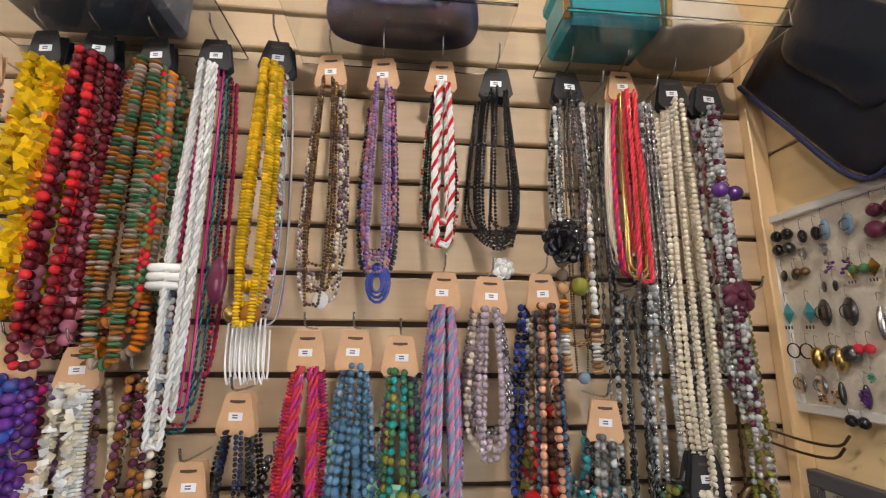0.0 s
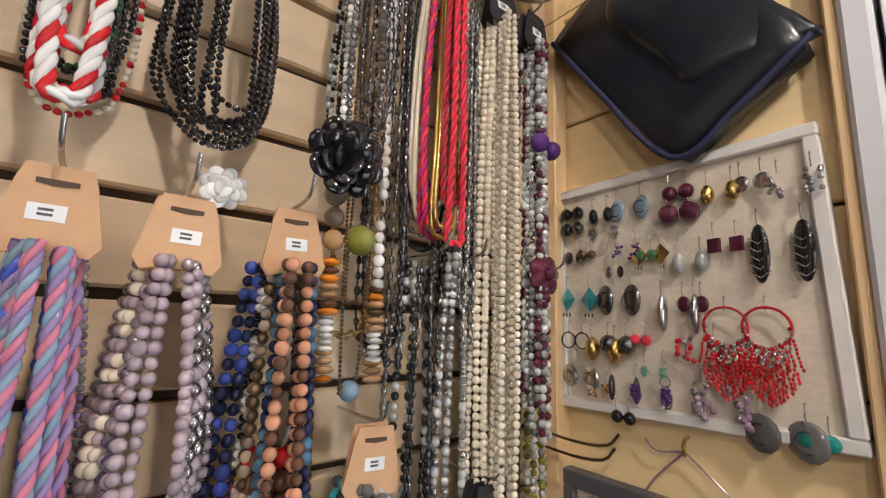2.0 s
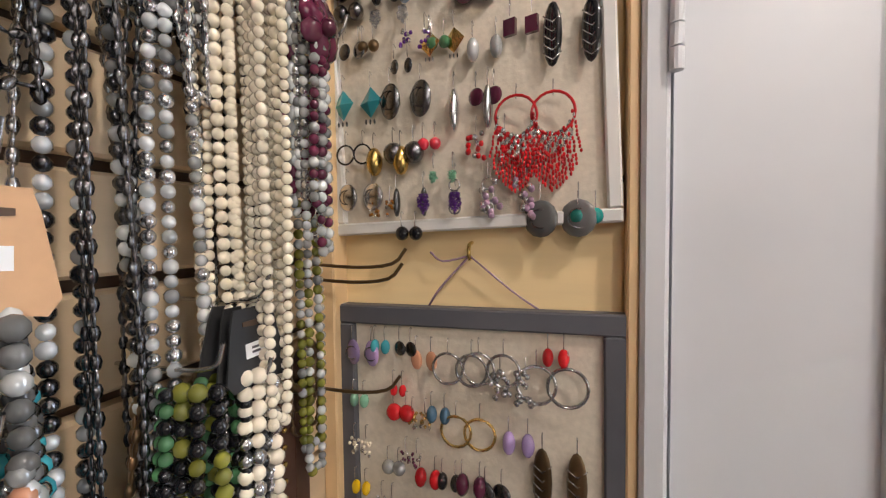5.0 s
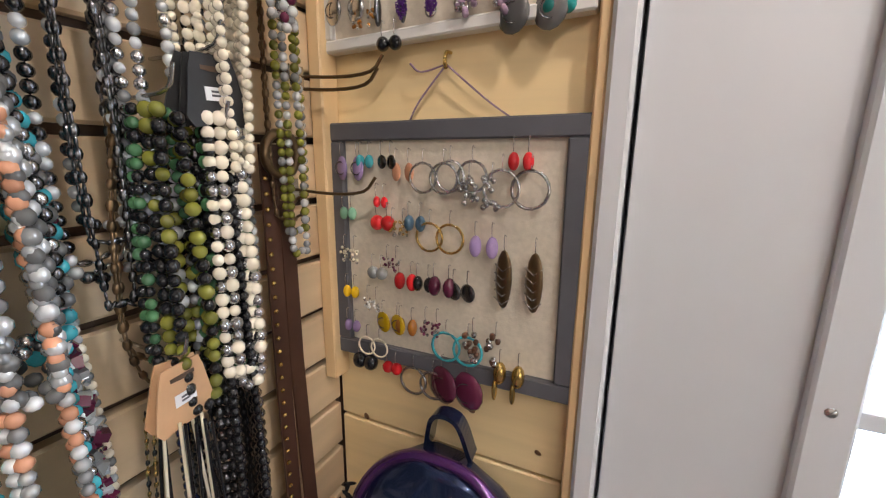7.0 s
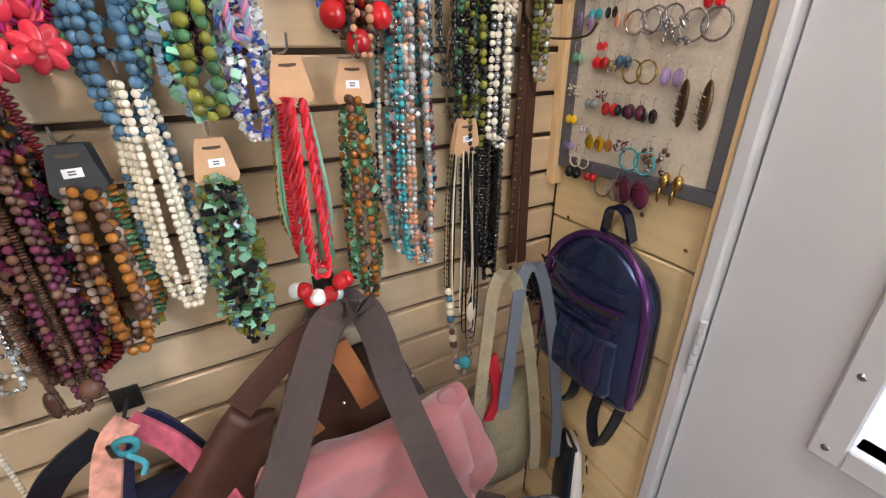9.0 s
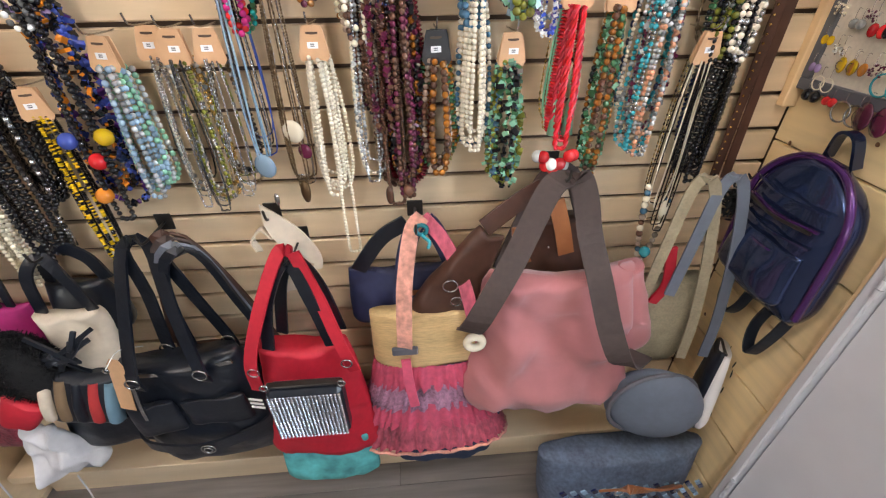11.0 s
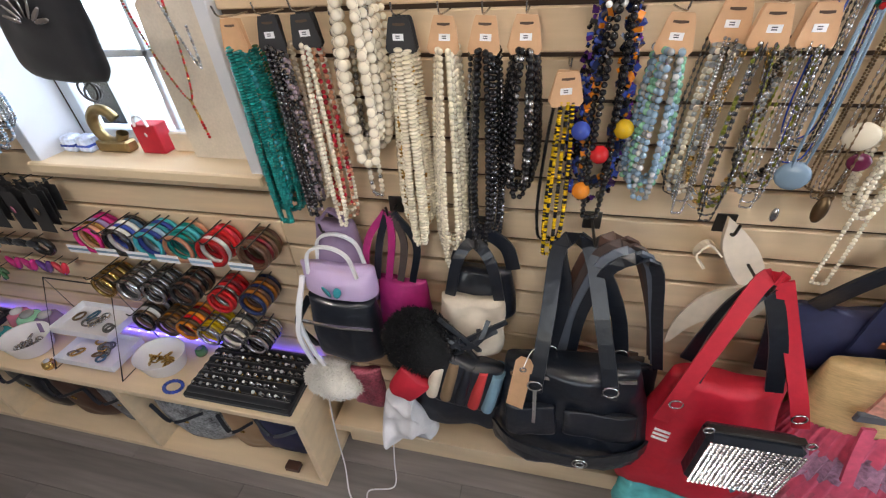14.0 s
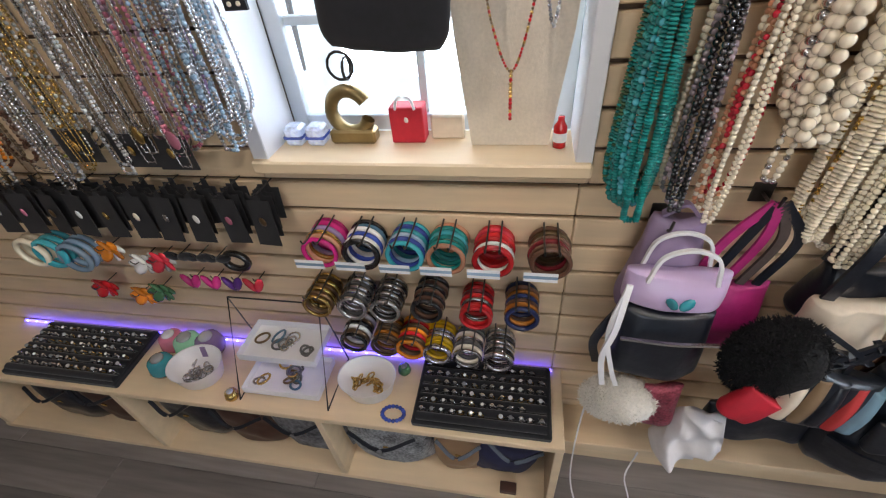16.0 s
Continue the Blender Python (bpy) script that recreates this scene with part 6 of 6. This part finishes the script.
bowl(-1.775, .595, BEADS["gold"], "white plastic bowl of gold jewellery")
bowl(-2.305, .575, BEADS["silver"], "white plastic bowl of silver jewellery")
rk = empty("wire_rack", "black wire rack with two clear trays of jewellery", "display rack", place=(-2.01, .60, .3845))
for sx in (-.135, .135):
    link("side_frame", tube_mesh("side_frame", [(sx, -.085, 0), (sx * .97, .05, .285), (sx, .085, 0)], .0025, DARKMETAL, 6, closed=True), rk)
link("top_bar", tube_mesh("top_bar", [(-.131, .05, .285), (.131, .05, .285)], .0025, DARKMETAL, 6), rk)
for z, y in ((.03, -.015), (.125, .028)):
    tr_ = empty("acrylic_tray", "clear acrylic tray of bracelets on the rack", "tray", "rack trays", (-2.01, .60 + y, .3845 + z))
    box("tray_floor", (-.112, -.06, 0), (.112, .06, .003), CERAMIC, tr_)
    for lo, hi in (((-.114, -.063, 0), (.114, -.0605, .025)), ((-.114, .0605, 0), (.114, .063, .025)), ((-.1145, -.06, 0), (-.112, .06, .025)), ((.112, -.06, 0), (.1145, .06, .025))):
        box("tray_side", lo, hi, CERAMIC, tr_)
    for k in range(9):
        r = random.Random(k + int(z * 1000))
        o = empty("bracelet", "mixed metal bracelet in the tray", "bracelet", "bracelets in the rack", (-2.01 + r.uniform(-.085, .085), .60 + y + r.uniform(-.035, .035), .3845 + z + .01))
        o.rotation_euler = (r.uniform(-.3, .3), r.uniform(-.3, .3), r.uniform(0, 3))
        link("chain_loop", tube_mesh("chain_loop", ring_path((0, 0, 0), r.uniform(.014, .024), "z", 16, .7), .0035, BEADS[r.choice(("gold", "silver", "steelblue", "bronze", "grey"))], 5, closed=True), o)
br = empty("bracelet", "dark blue bead bracelet lying on the bench", "bracelet", place=(-1.69, .525, .391))
p = ring_path((0, 0, 0), .03, "z", 18, .7)
link("bead_loop", beads_mesh("bead_loop", p, [(.006,) * 3] * 18, [(0, 0, 1)] * 18, [BEADS["blue"]], [0] * 18), br)["kind"] = "stuff"
for k, (x, y, s, c, lab) in enumerate(((-2.17, .52, .02, "gold", "gold brooch on the bench"), (-2.44, .58, .04, "turq", "pale glass jar on the bench"), (-2.40, .66, .045, "mint", "small glass ornament on the bench"), (-2.47, .67, .04, "pink", "pink glass trinket on the bench"), (-1.69, .66, .02, "green", "tiny green plant pot on the bench"), (-2.33, .67, .045, "lilac", "lilac trinket on the bench"))):
    o = empty("trinket", lab, "ornament", place=(x, y, .3845))
    link("base", lathe_mesh("base", [(.0001, 0), (s * .8, 0), (s, s * .5), (s * .8, s * 1.3), (s * .5, s * 1.4), (.0001, s * 1.35)], BEADS[c], 16), o)
    link("lid", beads_mesh("lid", [(0, 0, s * 1.5)], [(s * .5, s * .5, s * .3)], [(0, 0, 1)], [BEADS["crystal"]], [0], ball(10, 6)), o)


# bangles on hooks
def bangles(x, z, cols, r0, n, label, depth=0.085, tag=False):
    o = empty("bangle_stack", label, "bangles", "bangle stacks", (x, FACE, z))
    rr = random.Random(int(-x * 997 + z * 91))
    for sx in (-.014, .014):
        link("hook", tube_mesh("hook", smooth_path([(sx, .002, r0 + .004), (sx, -.05, r0 + .003), (sx, -.105, r0 + .004), (sx, -.115, r0 + .018)], 10), .002, DARKMETAL, 5), o)
    for k in range(n):
        s = depth / n * .5
        link("bangle", tube_mesh("bangle", ring_path((rr.uniform(-.002, .002), -.012 - depth * k / n, rr.uniform(-.004, .0)), r0, "y", 22), s * rr.uniform(.75, 1.0), BEADS[cols[k % len(cols)]], 6, closed=True), o)
    if tag:
        for j in range(3):
            tg = plate("price_tag", [(-.04, .004), (.028, .004), (.028, -.004), (-.04, -.004)], .001, (PAPER, BEADS["ltblue"], PAPER)[j], o, "striped paper price tag")
            tg.location = (-.012, -.108, -.008 - .008 * j)


for x, cols in ((-1.815, ("hotpink", "hotpink", "lilac", "gold", "peach")), (-1.72, ("gunmetal", "steelblue", "white", "blue", "white")), (-1.62, ("turq", "blue", "turq", "ltblue", "blue")), (-1.53, ("peach", "teal", "turq", "teal", "teal")), (-1.43, ("red", "coral", "red", "red", "white")), (-1.315, ("brown", "bronze", "brown", "darkred", "brown"))):
    bangles(x, .860, cols, .038, 6, "stack of coloured bangles on a double hook", tag=True)
for x, z, cols in ((-1.865, .690, ("gold", "bronze")), (-1.775, .690, ("silver", "silver", "grey")), (-1.69, .690, ("silver", "gunmetal")), (-1.585, .70, ("black", "brown")), (-1.47, .69, ("red", "red", "darkred", "red", "silver")), (-1.365, .70, ("navy", "brown", "amber")),
                   (-1.80, .555, ("black", "white", "bronze")), (-1.715, .545, ("bronze", "amber", "bronze")), (-1.645, .545, ("orange", "red", "bronze")), (-1.575, .535, ("yellow", "yellow", "silver", "silver")), (-1.495, .53, ("silver", "grey", "pearl")), (-1.415, .525, ("silver", "silver", "gunmetal"))):
    bangles(x, z, cols, .034, 7, "stack of metal and resin bangles on a hook", .095)

# black earring cards in a row, and hair accessories below
for k in range(10):
    x = -2.63 + .0785 * k
    for j in range(4):
        r = random.Random(k * 10 + j)
        o = empty("earring_card", "black earring card with a small pair", "jewellery card", "black earring cards", (x + r.uniform(-.004, .004), FACE - .025 - .018 * j, .99))
        c_ = plate("card_face", [(-.026, 0), (.026, 0), (.028, -.075 - .012 * j), (-.028, -.075 - .012 * j)], .0015, BLACKCARD, o)
        c_.rotation_euler = (radians(r.uniform(-9, -3)), radians(r.uniform(-4, 4)), radians(r.uniform(-10, 10)))
        plate("hang_tab", [(-.008, 0), (.008, 0), (.006, .018), (-.006, .018)], .0015, BLACKCARD, o)
        if j == 3:
            pendant(o, -.0, -.010, -.048, .011, BEADS[("white", "pink", "bronze", "white", "gold", "ivory", "silver")[k % 7]], "flat")
            hook(o, 0, .012, .025 + .018 * 3, .10, DARKMETAL)
for x, z, c, lab in ((-2.60, .80, "turq", "pale beaded headband on a hook"), (-2.53, .79, "ltblue", "turquoise fabric headband on a hook"), (-2.66, .80, "ivory", "cream pearl headband on a hook")):
    o = empty("headband", lab, "headband", "headbands on hooks", (x, .68, z))
    for k in range(3):
        link("band", tube_mesh("band", ring_path((0, -.02 * k, 0), .042, "y", 22), .008, BEADS[c], 6, closed=True), o)
for k, (x, z, c, lab) in enumerate(((-2.44, .80, "orange", "orange and white shell clip"), (-2.36, .76, "white", "white and red feather hair clip"), (-2.30, .77, "coral", "coral feather hair clip on a hook"), (-2.44, .63, "orange", "orange silk flower clip"), (-2.37, .65, "green", "green silk flower clip"), (-2.56, .65, "red", "small red hair clip on a hook"))):
    o = empty("hair_clip", lab, "hair clip", "hair clips", (x, .675, z))
    for j in range(8):
        a = j * .8
        link("petal", beads_mesh("petal", [(0, 0, 0)], [(.018, .007, .024)], [(math.cos(a), -.3, math.sin(a))], [BEADS[c if j % 3 else "white" if k < 3 else c]], [0]), o).location = (.02 * math.cos(a), -.006 * (j % 3), .017 * math.sin(a))
    hook(o, 0, .01, FACE - .675, .08, DARKMETAL)
for k in range(3):
    o = empty("hair_bow", "black fabric hair bow on a hook", "hair clip", "hair bows", (-2.24 + .055 * k, .67, .79))
    for sx in (-1, 1):
        link("bow_loop", beads_mesh("bow_loop", [(0, 0, 0)], [(.014, .01, .024)], [(sx, 0, .25)], [VELVET], [0]), o).location = (sx * .02, 0, 0)
    hook(o, 0, .0, FACE - .67, .06, DARKMETAL)
rg = empty("hair_ring", "dark braided hair ring on a hook", "hair clip", place=(-2.08, .675, .78))
link("braid", tube_mesh("braid", ring_path((0, 0, 0), .032, "y", 22, .8), .009, BEADS["gunmetal"], 6, closed=True), rg)
for k, c in enumerate(("hotpink", "hotpink", "purple", "coral")):
    o = empty("heart_clip", "pink and purple heart shaped clip", "hair clip", "heart clips", (-2.24 + .062 * k, .665, .705))
    for sx in (-1, 1):
        link("heart_half", beads_mesh("heart_half", [(0, 0, 0)], [(.014, .009, .028)], [(sx * .55, 0, 1)], [BEADS[c]], [0]), o).location = (sx * .012, 0, 0)
    hook(o, 0, .0, FACE - .665, .05, DARKMETAL)

# ---- on the window sill ----
SZ = WZ0 + .0005
bu = empty("necklace_bust", "linen-covered necklace display bust on the sill", "display bust", place=(-1.407, .772, SZ))
outl = [(-.075, 0), (.075, 0), (.105, .20), (.115, .33), (.085, .36), (.045, .37), (.03, .40), (-.03, .40), (-.045, .37), (-.085, .36), (-.115, .33), (-.105, .20)]
plate("bust_panel", outl, .012, CANVAS, bu).rotation_euler = (radians(-8), 0, 0)
strand(bu, smooth_path([(-.05, -.052, .36), (-.035, -.04, .24), (0, -.032, .15), (.03, -.04, .24), (.045, -.052, .36)], 40), "bead 3 red gold bronze", random.Random(1))
strand(bu, [(0, -.032, .15), (.0, -.02, .06)], "bead 4 red gold", random.Random(2))
strand(bu, smooth_path([(.03, -.055, .37), (.05, -.05, .28), (.065, -.04, .22), (.075, -.05, .30)], 24), "bead 3.5 silver crystal", random.Random(3))
lt = empty("letter_ornament", "antique gold letter shaped ornament", "ornament", place=(-1.735, .785, SZ))
box("letter_foot", (-.05, -.018, 0), (.05, .018, .03), ANTIQUE, lt, bevel=.005)
link("letter_curve", tube_mesh("letter_curve", [(.04 * math.cos(a), 0, .065 + .043 * math.sin(a)) for a in np.linspace(.5, 5.9, 22)], .014, ANTIQUE, 8), lt)
link("wire_top", tube_mesh("wire_top", ring_path((0, 0, .155), .026, "y", 14), .003, DARKMETAL, 5, closed=True), lt)
link("wire_top", tube_mesh("wire_top", ring_path((.012, 0, .15), .02, "x", 14), .003, DARKMETAL, 5, closed=True), lt)
gb = empty("gift_bag", "small red gift bag box", "gift box", place=(-1.615, .795, SZ))
box("box_body", (-.035, -.02, 0), (.035, .02, .075), RED, gb, bevel=.002)
strap(gb, [(-.02, -.022, .072), (-.012, -.022, .095), (.012, -.022, .095), (.02, -.022, .072)], .002, PAPER, "box_handle")
link("round_seal", beads_mesh("round_seal", [(0, -.021, .05)], [(.006, .002, .006)], [(0, 0, 1)], [BEADS["white"]], [0]), gb)
for x in (-1.865, -1.815):
    cu = empty("dice_ornament", "blue and white patterned porcelain cube", "ornament", "porcelain cubes", (x, .775, SZ))
    box("cube", (-.02, -.02, 0), (.02, .02, .042), mat("delft", (0.55, 0.62, 0.80), .3, vary=.6, scale=120, coat=.4), cu, bevel=.006)
    box("blue_band", (-.0206, -.0206, .016), (.0206, .0206, .022), BEADS["blue"], cu, bevel=0)
bt = empty("small_bottle", "red and white labelled little bottle", "bottle", place=(-1.312, .765, SZ))
link("bottle", lathe_mesh("bottle", [(.0001, 0), (.013, 0), (.013, .04), (.006, .052), (.006, .06), (.0001, .06)], BEADS["red"], 14), bt)
link("bottle_label", lathe_mesh("bottle_label", [(.0133, .012), (.0133, .03)], PAPER, 14), bt)
pn = empty("paper_ornament", "cream scalloped paper ornament", "ornament", place=(-1.535, .80, SZ))
box("ornament_body", (-.035, -.006, 0), (.035, .006, .05), CREAM, pn, bevel=.004)
b = bag("black velvet pouch with embroidered motif hung before the window", (-1.585, 0.66, 1.46), 0.215, 0.20, 0.19, 0.05, VELVET, 90, 0.006, name="velvet_pouch", tilt=(0, 4, 0))
for k in range(7):
    a = math.pi * (k - 3) / 7
    link("embroidery", beads_mesh("embroidery", [(0, 0, 0)], [(.006, .002, .02)], [(math.sin(a), 0, math.cos(a))], [BEADS["silver"]], [0]), b, "metallic embroidered motif").location = (.034 * math.sin(a), -.028, -.085 + .028 * math.cos(a))
strap(b, [(-.09, 0, 0), (-.07, .01, .1), (-.06, .03, .42)], .003, BLUEBLACK, "cord")
strap(b, [(.09, 0, 0), (.07, .01, .1), (.06, .03, .42)], .003, BLUEBLACK, "cord")
st = empty("studded_strap", "black strap with pearl studs beside the window", "belt", place=(-1.84, .68, 1.33))
strap(st, [(0, 0, 0), (0, 0, .3)], .02, VELVET, "strap")
link("pearl_studs", beads_mesh("pearl_studs", [(-.008 + .016 * (k % 2), -.005, .01 + .018 * (k // 2)) for k in range(30)], [(.004,) * 3] * 30, [(0, 0, 1)] * 30, [BEADS["pearl"]], [0] * 30), st)

# ---- acrylic shelves on top ----
for x0, x1 in ((-0.42, -0.06), (0.03, 0.36), (0.43, 0.77)):
    sh = empty("acrylic_shelf", "clear acrylic shelf on the slatwall", "shelf", "acrylic shelves", ((x0 + x1) / 2, FACE, 2.19))
    h_ = (x1 - x0) / 2
    box("shelf_plate", (-h_, -.16, 0), (h_, -.001, .004), CLEAR, sh, bevel=0)
    box("front_lip", (-h_, -.1645, 0), (h_, -.1605, .03), CLEAR, sh, bevel=0)
tn = empty("keepsake_tin", "turquoise lidded tin chest with gold edges", "tin", place=(0.515, 0.63, 2.1945))
box("tin_body", (-.075, -.05, 0), (.075, .05, .075), TURQ, tn, bevel=.008)
box("tin_lid", (-.078, -.053, .0755), (.078, .053, .105), TURQ, tn, bevel=.014)
for x in (-.078, .078):
    strap(tn, [(x, -.053, 0), (x, -.055, .08), (x * .9, -.03, .106), (x * .9, .04, .106)], .004, BEADS["gold"], "gold_edge")
ring(tn, (0, -.057, .085), .014, BEADS["gold"])
tb = empty("fabric_bundle", "folded cream fabric on the acrylic shelf", "fabric", place=(0.67, 0.64, 2.285))
link("folds", pillow("folds", .14, .16, .088, .11, CREAM, .02, 95), tb)
bb = bag("dark blue leather handbag on the acrylic shelf", (0.20, 0.64, 2.355), .22, .24, .16, .10, NAVY, 96, .006)
strap(bb, [(-.06, -.05, -.10), (-.055, -.056, -.14)], .012, BLUEBLACK, "strap_tab"), strap(bb, [(.06, -.05, -.10), (.055, -.056, -.14)], .012, BLUEBLACK, "strap_tab")
gl = empty("grey_box", "grey fabric box on the acrylic shelf", "box", place=(-0.25, 0.64, 2.1945))
box("box_body", (-.11, -.05, 0), (.11, .05, .09), GREYBAG, gl, bevel=.01)
box("box_lid", (-.113, -.053, .0905), (.113, .053, .115), GREYBAG, gl, bevel=.006)

# ---- boards of the walls and the floor ----
def boards(name, lo_hi, m, parent):
    for lo, hi in lo_hi:
        o = box(name, lo, hi, m, bevel=0.0025)
        o.parent = parent
        o.matrix_parent_inverse = parent.matrix_world.inverted()


bpy.context.view_layer.update()
rows = []
SEAM = -1.268
for k in range(0, 34):
    z0, z1 = STEP * k + 0.003 + 0.0045, STEP * (k + 1) + 0.003 - 0.0045
    if z1 > 2.55:
        continue
    left, right = (WX0 - 0.037, WX1 + 0.032) if z1 > WZ0 - 0.03 and z0 < 1.98 else (SEAM, SEAM)
    if z0 < WZ0 - 0.03 < z1:
        rows.append(((left, FACE, z0), (right, FACE + 0.016, WZ0 - 0.03)))
    rows.append(((-3.4, FACE, z0), (left - 0.0008, FACE + 0.016, z1)))
    rows.append(((right + 0.0008, FACE, z0), (0.8445, FACE + 0.016, z1)))
boards("slat", rows, SLAT, wall_n)
boards("plank", [((SX, 0.3875, 0.003 + 0.187 * k), (SX + 0.012, FACE - 0.0005, 0.187 * (k + 1) - 0.001)) for k in range(13)], PINE, wall_e)
KNOT = mat("pine_knot", (0.20, 0.09, 0.035), 0.5, vary=0.3, scale=80)
for i in range(16):
    r = random.Random(i + 40)
    y, z, w = r.uniform(0.40, 0.71), r.uniform(0.35, 2.3), r.uniform(0.005, 0.010)
    o = link("knot", beads_mesh("knot", [(0, 0, 0)], [(w, 0.0012, w * 0.6)], [(0, 0, 1)], [KNOT], [0], ball(10, 6)), wall_e)
    o.matrix_parent_inverse = wall_e.matrix_world.inverted()
    o.matrix_basis = pose(SX - 0.0002, y, z, 0, 0, 90)
floor = bpy.data.objects["floor"]
planks = []
for j in range(22):
    y0 = -2.4 + j * 0.142
    off = (j * 0.47) % 1.2
    for i in range(5):
        x0 = -3.4 - off + i * 1.2
        planks.append(((max(x0, -3.4) + 0.0008, y0 + 0.0008, -0.004), (min(x0 + 1.2, 0.84) - 0.0008, min(y0 + 0.142, 0.735) - 0.0008, 0.0)))
boards("floor_plank", [p for p in planks if p[1][0] - p[0][0] > 0.05], FLOOR, floor)
